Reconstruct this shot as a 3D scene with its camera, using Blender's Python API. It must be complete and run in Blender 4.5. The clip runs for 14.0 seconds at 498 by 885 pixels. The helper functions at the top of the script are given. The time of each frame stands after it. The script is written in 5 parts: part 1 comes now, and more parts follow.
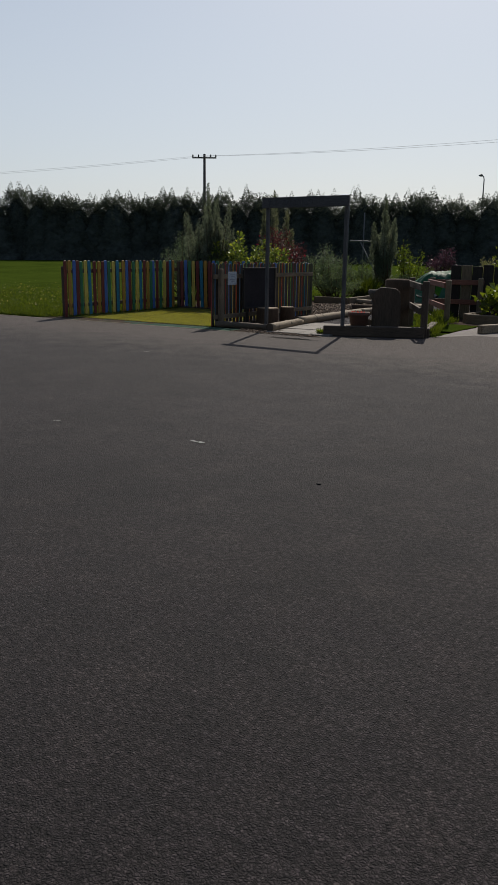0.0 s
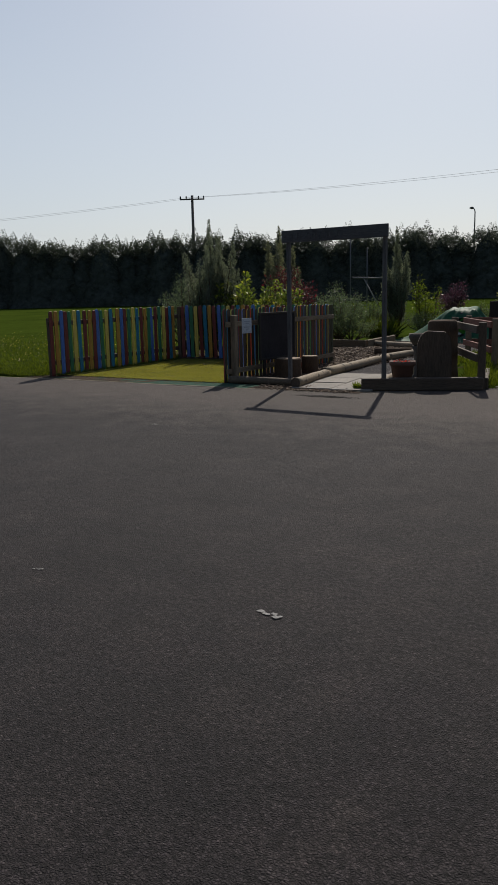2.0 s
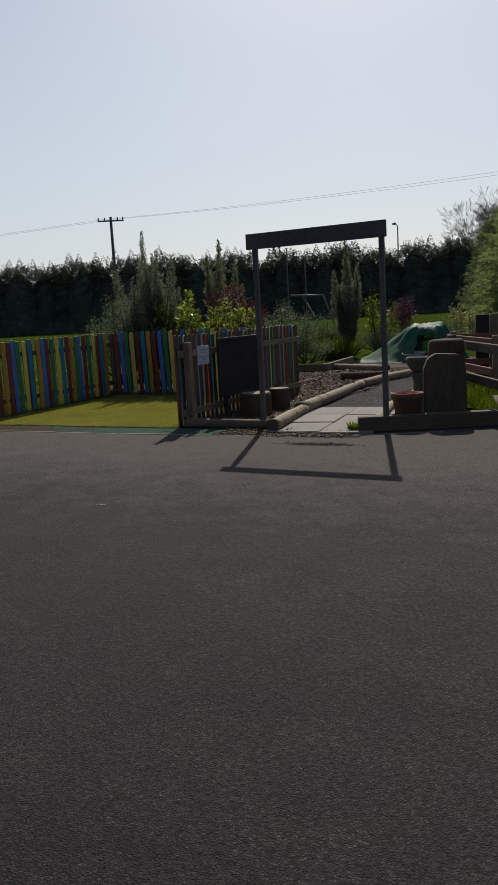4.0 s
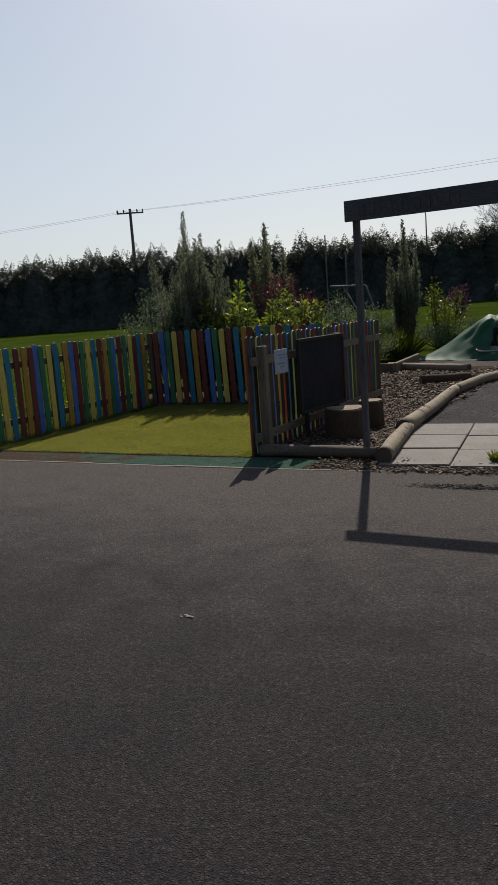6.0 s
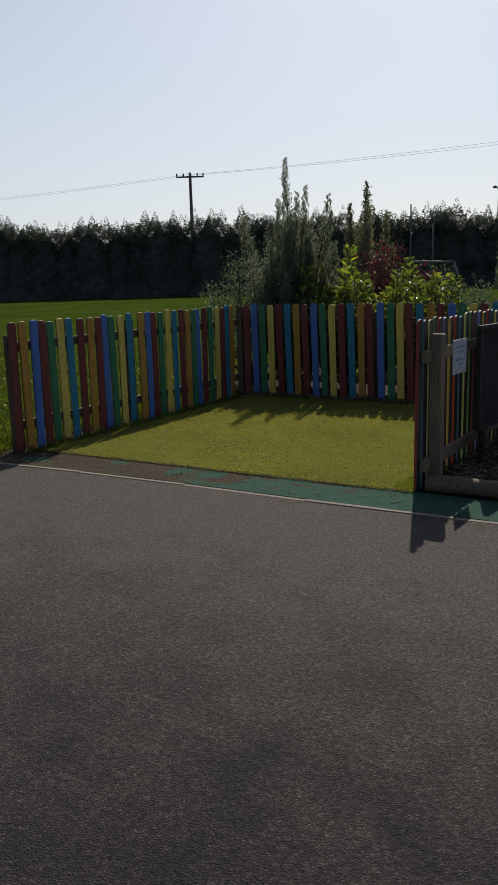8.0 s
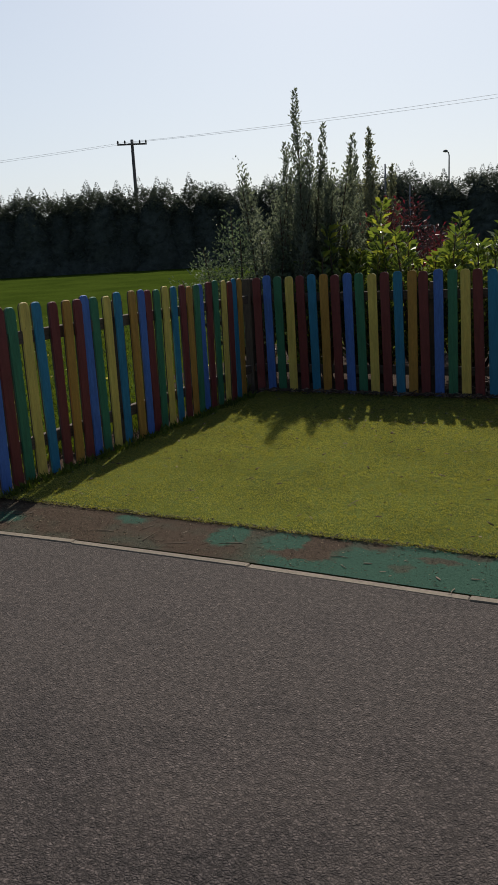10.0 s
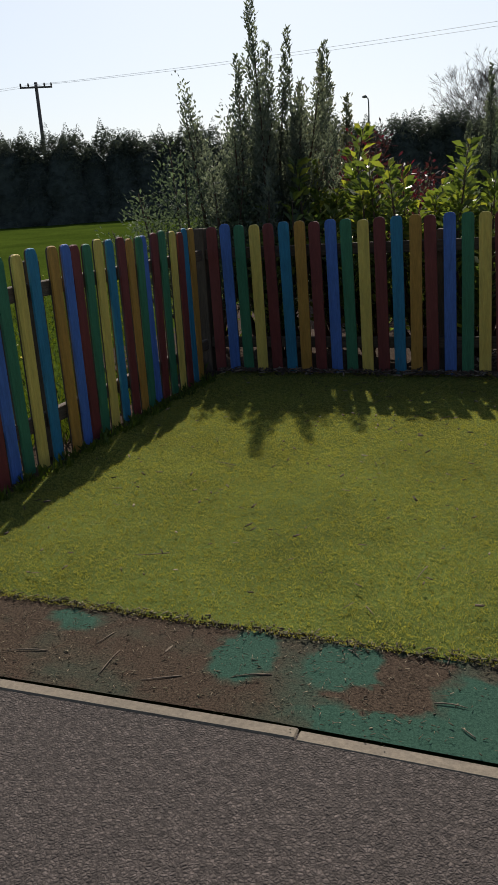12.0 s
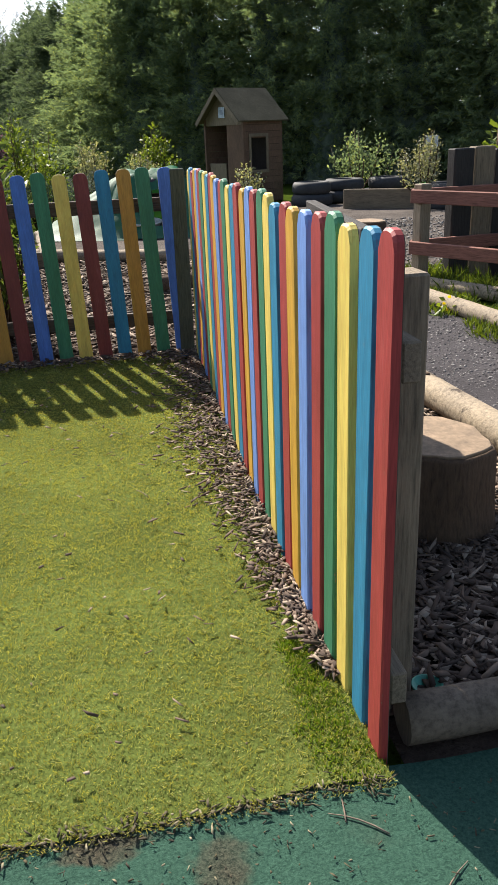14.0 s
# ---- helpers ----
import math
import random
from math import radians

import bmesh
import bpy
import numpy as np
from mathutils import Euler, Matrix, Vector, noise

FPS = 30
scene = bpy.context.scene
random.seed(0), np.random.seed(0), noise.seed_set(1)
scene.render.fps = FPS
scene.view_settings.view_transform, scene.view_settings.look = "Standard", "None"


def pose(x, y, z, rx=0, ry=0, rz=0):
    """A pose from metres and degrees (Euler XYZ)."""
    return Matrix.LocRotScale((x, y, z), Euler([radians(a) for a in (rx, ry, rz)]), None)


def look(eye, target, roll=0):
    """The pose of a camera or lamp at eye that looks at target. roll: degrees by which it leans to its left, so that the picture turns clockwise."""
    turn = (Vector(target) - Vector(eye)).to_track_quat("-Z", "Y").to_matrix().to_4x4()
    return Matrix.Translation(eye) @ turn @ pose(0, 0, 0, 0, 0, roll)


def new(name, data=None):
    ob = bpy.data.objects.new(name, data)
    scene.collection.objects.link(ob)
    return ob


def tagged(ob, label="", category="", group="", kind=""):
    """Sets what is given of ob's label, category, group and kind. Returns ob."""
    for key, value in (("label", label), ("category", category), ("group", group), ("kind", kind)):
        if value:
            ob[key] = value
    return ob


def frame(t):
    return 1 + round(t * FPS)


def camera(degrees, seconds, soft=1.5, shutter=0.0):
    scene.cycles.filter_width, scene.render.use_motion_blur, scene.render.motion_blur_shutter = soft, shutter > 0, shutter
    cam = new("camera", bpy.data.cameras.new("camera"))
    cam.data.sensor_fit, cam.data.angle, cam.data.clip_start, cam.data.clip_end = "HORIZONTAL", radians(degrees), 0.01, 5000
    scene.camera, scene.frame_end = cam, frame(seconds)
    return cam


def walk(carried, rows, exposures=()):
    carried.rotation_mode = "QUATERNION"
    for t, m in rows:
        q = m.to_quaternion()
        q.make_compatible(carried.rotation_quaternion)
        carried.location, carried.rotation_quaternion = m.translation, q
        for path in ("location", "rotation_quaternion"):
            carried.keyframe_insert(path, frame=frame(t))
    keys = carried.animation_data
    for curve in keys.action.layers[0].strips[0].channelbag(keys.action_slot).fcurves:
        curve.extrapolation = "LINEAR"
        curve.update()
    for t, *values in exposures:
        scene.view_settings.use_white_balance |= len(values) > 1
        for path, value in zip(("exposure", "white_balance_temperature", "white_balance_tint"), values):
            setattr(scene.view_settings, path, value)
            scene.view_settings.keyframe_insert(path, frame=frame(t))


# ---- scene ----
cam = camera(34.9, 14.0, 1.35)
PATH = [
    (0, (0.946, -0.506, 1.243), (-0.104, 1.131, 0.777), 0.7),
    (0.5, (0.58, -0.113, 1.239), (-0.47, 1.525, 0.778), -1.1),
    (1, (0.178, 0.306, 1.248), (-0.861, 1.957, 0.808), -1.6),
    (1.5, (-0.248, 0.694, 1.259), (-1.31, 2.35, 0.9), -1.2),
    (2, (-0.587, 1.061, 1.289), (-1.632, 2.726, 0.917), -1.3),
    (2.5, (-1.021, 1.564, 1.275), (-2.008, 3.269, 0.926), -1.9),
    (5, (-2.917, 3.687, 1.316), (-3.796, 5.454, 0.989), -3.3),
    (5.5, (-3.31, 4.114, 1.343), (-4.243, 5.852, 1.015), -4.4),
    (6, (-3.739, 4.475, 1.329), (-4.666, 6.214, 0.99), -4.2),
    (6.5, (-4.153, 4.898, 1.337), (-5.077, 6.639, 1.001), -3.1),
    (7, (-4.584, 5.241, 1.335), (-5.537, 6.964, 0.983), -2.4),
    (7.5, (-4.983, 5.632, 1.336), (-6.012, 7.306, 0.964), -1.8),
    (8, (-5.394, 5.993, 1.319), (-6.407, 7.671, 0.921), -1.7),
    (10.5, (-7.31, 7.734, 1.273), (-8.185, 9.47, 0.803), -3.5),
    (11, (-7.597, 8.018, 1.263), (-8.479, 9.747, 0.779), -4.2),
    (11.5, (-7.824, 8.288, 1.24), (-8.768, 9.96, 0.678), -5.5),
    (12, (-7.911, 8.662, 1.218), (-8.618, 10.439, 0.633), -3.7),
    (12.5, (-7.941, 8.907, 1.243), (-8.174, 10.786, 0.597), -4.1),
    (13, (-7.831, 9.088, 1.225), (-7.734, 10.962, 0.534), -3.8),
    (13.5, (-7.617, 9.273, 1.228), (-7.318, 11.116, 0.509), -1.3),
    (14, (-7.479, 9.43, 1.215), (-7.127, 11.259, 0.487), -2.2),
]
walk(cam, [(t, look(eye, target, roll)) for t, eye, target, roll in PATH],
     exposures=[(t, stops, 6700, 10) for t, stops in ((0.0, 0.0), (5.0, 0.03), (8.0, 0.15), (11.0, 0.28), (12.0, 0.42), (12.5, 0.62), (13.0, 0.95), (13.5, 1.25), (14.0, 1.62))])

# ---- light ----
SUN = Vector((-0.345, 1.055, 1.0)).normalized()
world = bpy.data.worlds.new("sky")
scene.world = world
world.use_nodes = True
wn = world.node_tree.nodes
sky = wn.new("ShaderNodeTexSky")
sky.sky_type = 'NISHITA'
sky.sun_disc = False
sky.sun_elevation = math.asin(SUN.z)
sky.sun_rotation = math.atan2(SUN.x, SUN.y)
sky.air_density, sky.dust_density, sky.ozone_density = 1.0, 1.2, 1.3
haze = wn.new("ShaderNodeMix")
haze.data_type = 'RGBA'
# the haze lies along the horizon and thins out overhead
dirn, height, thin = wn.new("ShaderNodeTexCoord"), wn.new("ShaderNodeSeparateXYZ"), wn.new("ShaderNodeMapRange")
thin.interpolation_type = 'SMOOTHSTEP'
for i, v in ((1, 0.12), (2, 0.6), (3, 0.62), (4, 0.0)):
    thin.inputs[i].default_value = v
world.node_tree.links.new(dirn.outputs["Generated"], height.inputs[0])
world.node_tree.links.new(height.outputs[2], thin.inputs[0])
# and glows towards the sun, as haze does, so that the sky behind one's back is deeper
toward, veil = wn.new("ShaderNodeVectorMath"), wn.new("ShaderNodeMapRange")
toward.operation = 'DOT_PRODUCT'
toward.inputs[1].default_value = SUN
veil.interpolation_type = 'SMOOTHSTEP'
for i, v in ((1, -0.5), (2, 0.6), (3, 0.12), (4, 1.0)):
    veil.inputs[i].default_value = v
amount = wn.new("ShaderNodeMath")
amount.operation = 'MULTIPLY'
world.node_tree.links.new(dirn.outputs["Generated"], toward.inputs[0])
world.node_tree.links.new(toward.outputs["Value"], veil.inputs[0])
world.node_tree.links.new(veil.outputs[0], amount.inputs[0])
world.node_tree.links.new(thin.outputs[0], amount.inputs[1])
world.node_tree.links.new(amount.outputs[0], haze.inputs["Factor"])
level = wn.new("ShaderNodeMapRange")
level.interpolation_type = 'SMOOTHSTEP'
for i, v in ((1, -0.45), (2, 0.85), (3, 0.049), (4, 0.082)):
    level.inputs[i].default_value = v
world.node_tree.links.new(toward.outputs["Value"], level.inputs[0])
world.node_tree.links.new(level.outputs[0], wn["Background"].inputs["Strength"])
haze.inputs[7].default_value = (7.25, 8.05, 9.2, 1)
world.node_tree.links.new(sky.outputs[0], haze.inputs[6])
world.node_tree.links.new(haze.outputs[2], wn["Background"].inputs["Color"])
lamp = bpy.data.lights.new("sun", 'SUN')
lamp.energy, lamp.angle, lamp.color = 3.6, radians(0.53), (1.0, 0.95, 0.87)
sun_ob = new("sun", lamp)
sun_ob.matrix_world = look(SUN * 50, (0, 0, 0))


# ---- materials ----
def nodes_of(name):
    m = bpy.data.materials.new(name)
    m.use_nodes = True
    nt = m.node_tree
    return m, nt, nt.nodes["Principled BSDF"]


def noise_tex(nt, scale, detail=6.0, stretch=(1, 1, 1), rough=0.6, world_space=False, offset=True):
    tc = nt.nodes.new("ShaderNodeTexCoord")
    mp = nt.nodes.new("ShaderNodeMapping")
    mp.inputs["Scale"].default_value = stretch
    if world_space:
        geo = nt.nodes.new("ShaderNodeNewGeometry")
        nt.links.new(geo.outputs["Position"], mp.inputs["Vector"])
    else:
        nt.links.new(tc.outputs["Object"], mp.inputs["Vector"])
        if offset:
            oi = nt.nodes.new("ShaderNodeObjectInfo")
            mul = nt.nodes.new("ShaderNodeMath")
            mul.operation = 'MULTIPLY'
            mul.inputs[1].default_value = 37.0
            nt.links.new(oi.outputs["Random"], mul.inputs[0])
            nt.links.new(mul.outputs[0], mp.inputs["Location"])
    n = nt.nodes.new("ShaderNodeTexNoise")
    n.inputs["Scale"].default_value, n.inputs["Detail"].default_value, n.inputs["Roughness"].default_value = scale, detail, rough
    nt.links.new(mp.outputs[0], n.inputs["Vector"])
    return n.outputs["Fac"]


def ramp(nt, fac, stops):
    r = nt.nodes.new("ShaderNodeValToRGB")
    while len(r.color_ramp.elements) < len(stops):
        r.color_ramp.elements.new(0.5)
    for e, (p, c) in zip(r.color_ramp.elements, stops):
        e.position, e.color = p, (*c, 1) if len(c) == 3 else c
    nt.links.new(fac, r.inputs[0])
    return r.outputs[0]


def mix(nt, fac, a, b, blend='MIX'):
    x = nt.nodes.new("ShaderNodeMix")
    x.data_type, x.blend_type = 'RGBA', blend
    for value, socket in ((fac, x.inputs["Factor"]), (a, x.inputs[6]), (b, x.inputs[7])):
        if isinstance(value, (int, float)):
            socket.default_value = value
        elif isinstance(value, tuple):
            socket.default_value = (*value, 1)
        else:
            nt.links.new(value, socket)
    return x.outputs[2]


def bump(nt, bsdf, height, strength, distance):
    b = nt.nodes.new("ShaderNodeBump")
    b.inputs["Strength"].default_value, b.inputs["Distance"].default_value = strength, distance
    nt.links.new(height, b.inputs["Height"])
    nt.links.new(b.outputs[0], bsdf.inputs["Normal"])


def scaled(c, k):
    return tuple(min(1.0, v * k) for v in c)


def surface(name, c, scale=6.0, fine=60.0, contrast=0.35, rough=0.7, relief=0.3, depth=0.004, stretch=(1, 1, 1), world_space=False, metal=0.0, stain=None, spec=0.5):
    """A surface with stains at one scale and grain at another."""
    m, nt, b = nodes_of(name)
    big = noise_tex(nt, scale, 5, stretch, 0.6, world_space)
    grain = noise_tex(nt, fine, 4, stretch, 0.7, world_space)
    col = ramp(nt, big, [(0.3, scaled(c, 1 - contrast)), (0.7, stain if stain else scaled(c, 1 + contrast))])
    col = mix(nt, 0.55, col, ramp(nt, grain, [(0.3, (0.25, 0.25, 0.25)), (0.7, (0.8, 0.8, 0.8))]), 'OVERLAY')
    nt.links.new(col, b.inputs["Base Color"])
    b.inputs["Roughness"].default_value, b.inputs["Metallic"].default_value = rough, metal
    b.inputs["Specular IOR Level"].default_value = spec
    bump(nt, b, grain, relief, depth)
    return m


def painted(name, c):
    """Weathered wood paint: streaks along the board, chips down to the wood."""
    m, nt, b = nodes_of(name)
    streak = noise_tex(nt, 9.0, 5, (4, 4, 0.5))
    grain = noise_tex(nt, 60.0, 4, (6, 6, 0.35))
    chips = noise_tex(nt, 38.0, 6, (2.2, 2.2, 0.5), 0.75)
    col = ramp(nt, streak, [(0.3, scaled(c, 0.72)), (0.65, c), (0.85, tuple(0.9 * v + 0.05 for v in c))])
    col = mix(nt, 0.3, col, ramp(nt, grain, [(0.35, (0.2, 0.2, 0.2)), (0.65, (0.75, 0.75, 0.75))]), 'OVERLAY')
    worn = ramp(nt, chips, [(0.66, (0, 0, 0)), (0.72, (1, 1, 1))])
    col = mix(nt, worn, col, (0.2, 0.15, 0.1))
    nt.links.new(col, b.inputs["Base Color"])
    b.inputs["Roughness"].default_value = 0.55
    b.inputs["Specular IOR Level"].default_value = 0.35
    bump(nt, b, grain, 0.35, 0.002)
    return m


def timber(name, c, rough=0.8, ring=(5, 5, 0.4)):
    """Weathered timber with the grain along local z."""
    m, nt, b = nodes_of(name)
    big = noise_tex(nt, 3.0, 5, (1, 1, 0.5))
    grain = noise_tex(nt, 28.0, 6, ring, 0.7)
    col = ramp(nt, grain, [(0.28, scaled(c, 0.45)), (0.5, c), (0.75, scaled(c, 1.45))])
    col = mix(nt, 0.5, col, ramp(nt, big, [(0.3, (0.3, 0.3, 0.32)), (0.7, (0.72, 0.7, 0.66))]), 'OVERLAY')
    nt.links.new(col, b.inputs["Base Color"])
    b.inputs["Roughness"].default_value = rough
    b.inputs["Specular IOR Level"].default_value = 0.3
    bump(nt, b, grain, 0.6, 0.006)
    return m


def foliage(name, c1, c2, glow=0.35, rough=0.5, c3=None, through_tint=(1.5, 1.35, 0.5)):
    """Leaves, each a little different, that let some light through."""
    m, nt, b = nodes_of(name)
    geo = nt.nodes.new("ShaderNodeNewGeometry")
    stops = [(0.0, c1), (0.75, c2)] + ([(0.95, c3)] if c3 else [])
    col = ramp(nt, geo.outputs["Random Per Island"], stops)
    patch = noise_tex(nt, 2.0, 3)
    col = mix(nt, 0.4, col, ramp(nt, patch, [(0.3, (0.3, 0.3, 0.3)), (0.7, (0.7, 0.7, 0.7))]), 'OVERLAY')
    nt.links.new(col, b.inputs["Base Color"])
    b.inputs["Roughness"].default_value = rough
    b.inputs["Specular IOR Level"].default_value = 0.35
    tr = nt.nodes.new("ShaderNodeBsdfTranslucent")
    nt.links.new(mix(nt, 1.0, col, through_tint, 'MULTIPLY'), tr.inputs["Color"])
    sh = nt.nodes.new("ShaderNodeMixShader")
    sh.inputs[0].default_value = glow
    nt.links.new(b.outputs[0], sh.inputs[1])
    nt.links.new(tr.outputs[0], sh.inputs[2])
    nt.links.new(sh.outputs[0], nt.nodes["Material Output"].inputs["Surface"])
    return m


def asphalt_material():
    m, nt, b = nodes_of("asphalt")
    fine = noise_tex(nt, 190.0, 3, world_space=True, rough=0.6)
    geo = nt.nodes.new("ShaderNodeNewGeometry")
    vor = nt.nodes.new("ShaderNodeTexVoronoi")
    vor.inputs["Scale"].default_value = 105.0
    nt.links.new(geo.outputs["Position"], vor.inputs["Vector"])
    stain = noise_tex(nt, 0.55, 6, world_space=True, rough=0.65)
    blot = noise_tex(nt, 3.2, 5, world_space=True, rough=0.65)
    col = ramp(nt, stain, [(0.36, (0.0210, 0.0175, 0.0184)), (0.66, (0.0365, 0.0305, 0.0318))])
    col = mix(nt, 0.6, col, ramp(nt, blot, [(0.32, (0.30, 0.31, 0.34)), (0.68, (0.70, 0.67, 0.64))]), 'OVERLAY')
    # dust gathers towards the kerb
    sep = nt.nodes.new("ShaderNodeSeparateXYZ")
    nt.links.new(geo.outputs["Position"], sep.inputs[0])
    edge = nt.nodes.new("ShaderNodeMapRange")
    for i, v in ((1, 6.8), (2, 9.3), (3, -0.25), (4, 0.55)):
        edge.inputs[i].default_value = v
    nt.links.new(sep.outputs[1], edge.inputs[0])
    dust = nt.nodes.new("ShaderNodeMath")
    nt.links.new(edge.outputs[0], dust.inputs[0])
    nt.links.new(blot, dust.inputs[1])
    dusty = ramp(nt, dust.outputs[0], [(0.35, (0, 0, 0)), (1.0, (1, 1, 1))])
    col = mix(nt, dusty, col, (0.079, 0.064, 0.057))
    grit = noise_tex(nt, 60.0, 3, world_space=True, rough=0.6)
    col = mix(nt, 0.3, col, ramp(nt, grit, [(0.36, (0.2, 0.2, 0.2)), (0.64, (0.8, 0.8, 0.8))]), 'OVERLAY')
    filled = col
    stone = ramp(nt, vor.outputs["Color"], [(0.2, (0.32, 0.32, 0.32)), (0.55, (0.5, 0.5, 0.5)), (0.85, (0.74, 0.73, 0.72))])
    col = mix(nt, 0.65, col, stone, 'OVERLAY')
    gap = nt.nodes.new("ShaderNodeTexVoronoi")
    gap.feature = 'DISTANCE_TO_EDGE'
    gap.inputs["Scale"].default_value = 105.0
    nt.links.new(geo.outputs["Position"], gap.inputs["Vector"])
    joint = ramp(nt, gap.outputs["Distance"], [(0.02, (0.46, 0.45, 0.45)), (0.2, (1, 1, 1))])
    col = mix(nt, 1.0, col, joint, 'MULTIPLY')
    col = mix(nt, 0.5, col, ramp(nt, fine, [(0.3, (0.2, 0.2, 0.2)), (0.7, (0.8, 0.8, 0.8))]), 'OVERLAY')
    big = nt.nodes.new("ShaderNodeTexVoronoi")
    big.inputs["Scale"].default_value = 150.0
    nt.links.new(geo.outputs["Position"], big.inputs["Vector"])
    pale = ramp(nt, big.outputs["Color"], [(0.80, (0, 0, 0)), (0.84, (1, 1, 1))])
    near = ramp(nt, big.outputs["Distance"], [(0.25, (1, 1, 1)), (0.35, (0, 0, 0))])
    col = mix(nt, mix(nt, 1.0, pale, near, 'MULTIPLY'), col, (0.055, 0.048, 0.046))
    # coarse chippings: clusters of bare dark binder and of paler stone
    for scale, lo, hi, k in ((15.0, 0.84, 1.16, 0.8), (52.0, 0.48, 1.52, 0.9), (110.0, 0.5, 1.5, 0.8)):
        lump = noise_tex(nt, scale, 2, world_space=True, rough=0.5)
        spread = nt.nodes.new("ShaderNodeMapRange")
        for i, v in ((1, 0.36), (2, 0.64), (3, lo), (4, hi)):
            spread.inputs[i].default_value = v
        nt.links.new(lump, spread.inputs[0])
        col = mix(nt, k, col, spread.outputs[0], 'MULTIPLY')
    col = mix(nt, mix(nt, 1.0, dusty, (0.4, 0.4, 0.4), 'MULTIPLY'), col, filled)
    nt.links.new(col, b.inputs["Base Color"])
    b.inputs["Roughness"].default_value = 0.88
    b.inputs["Specular IOR Level"].default_value = 0.25
    mixed = nt.nodes.new("ShaderNodeMath")
    mixed.operation = 'MULTIPLY_ADD'
    mixed.inputs[1].default_value = 1.6
    nt.links.new(gap.outputs["Distance"], mixed.inputs[0])
    nt.links.new(fine, mixed.inputs[2])
    bump(nt, b, mixed.outputs[0], 0.9, 0.005)
    return m


def rubber_material():
    """Green safety surfacing, worn through to brown soil in patches, most at its far end."""
    m, nt, b = nodes_of("worn_green_rubber")
    n1 = noise_tex(nt, 3.0, 9, world_space=True, rough=0.62)
    n2 = noise_tex(nt, 170.0, 5, world_space=True, rough=0.75)
    geo = nt.nodes.new("ShaderNodeNewGeometry")
    sep = nt.nodes.new("ShaderNodeSeparateXYZ")
    nt.links.new(geo.outputs["Position"], sep.inputs[0])
    mr = nt.nodes.new("ShaderNodeMapRange")
    for i, v in ((1, -8.6), (2, -8.15), (3, 0.3), (4, -0.3)):
        mr.inputs[i].default_value = v
    nt.links.new(sep.outputs[0], mr.inputs[0])
    # a frayed outline for every patch
    fray = nt.nodes.new("ShaderNodeTexNoise")
    fray.inputs["Scale"].default_value = 14.0
    fray.inputs["Detail"].default_value = 5.0
    nt.links.new(geo.outputs["Position"], fray.inputs["Vector"])
    shift = nt.nodes.new("ShaderNodeVectorMath")
    shift.operation = 'MULTIPLY_ADD'
    shift.inputs[1].default_value = (0.14, 0.12, 0.0)
    nt.links.new(fray.outputs["Color"], shift.inputs[0])
    nt.links.new(geo.outputs["Position"], shift.inputs[2])
    total = mr.outputs[0]

    def plus(a, b):
        q = nt.nodes.new("ShaderNodeMath")
        nt.links.new(a, q.inputs[0])
        nt.links.new(b, q.inputs[1])
        return q.outputs[0]

    # where the mat survives (-) or is worn off (+): centre, half axes, amount
    for cx, cy, rx, ry, amount_ in ((-9.96, 10.33, 0.13, 0.08, -0.7), (-9.26, 10.50, 0.10, 0.055, -0.6), (-8.68, 10.46, 0.085, 0.14, -0.8), (-8.39, 10.47, 0.10, 0.11, -0.7),
                                    (-8.27, 10.235, 0.17, 0.045, -0.5), (-8.22, 10.48, 0.12, 0.10, 0.75), (-8.26, 10.345, 0.15, 0.06, 0.7), (-8.02, 10.53, 0.11, 0.045, 0.42),
                                    (-7.71, 10.462, 0.10, 0.035, 0.6), (-7.83, 10.335, 0.06, 0.045, 0.4), (-7.56, 10.55, 0.09, 0.035, 0.5), (-7.36, 10.47, 0.07, 0.06, 0.4)):
        place = nt.nodes.new("ShaderNodeMapping")
        place.vector_type = 'TEXTURE'
        place.inputs["Location"].default_value = (cx + 0.07, cy + 0.06, 0.0)
        place.inputs["Scale"].default_value = (rx, ry, 1.0)
        far = nt.nodes.new("ShaderNodeVectorMath")
        far.operation = 'LENGTH'
        fall = nt.nodes.new("ShaderNodeMapRange")
        fall.interpolation_type = 'SMOOTHSTEP'
        for i, v in ((1, 0.55), (2, 1.3), (3, amount_), (4, 0.0)):
            fall.inputs[i].default_value = v
        nt.links.new(shift.outputs[0], place.inputs["Vector"])
        nt.links.new(place.outputs[0], far.inputs[0])
        nt.links.new(far.outputs["Value"], fall.inputs[0])
        total = plus(total, fall.outputs[0])
    add = nt.nodes.new("ShaderNodeMath")
    nt.links.new(n1, add.inputs[0])
    nt.links.new(total, add.inputs[1])
    worn = ramp(nt, add.outputs[0], [(0.30, (0, 0, 0)), (0.82, (1, 1, 1))])
    green = ramp(nt, n2, [(0.34, (0.018, 0.048, 0.034)), (0.66, (0.050, 0.112, 0.078))])
    soil = ramp(nt, n2, [(0.36, (0.018, 0.012, 0.0085)), (0.64, (0.108, 0.076, 0.053))])
    nt.links.new(mix(nt, worn, green, soil), b.inputs["Base Color"])
    b.inputs["Roughness"].default_value = 0.95
    b.inputs["Specular IOR Level"].default_value = 0.08
    bump(nt, b, n2, 0.8, 0.006)
    return m


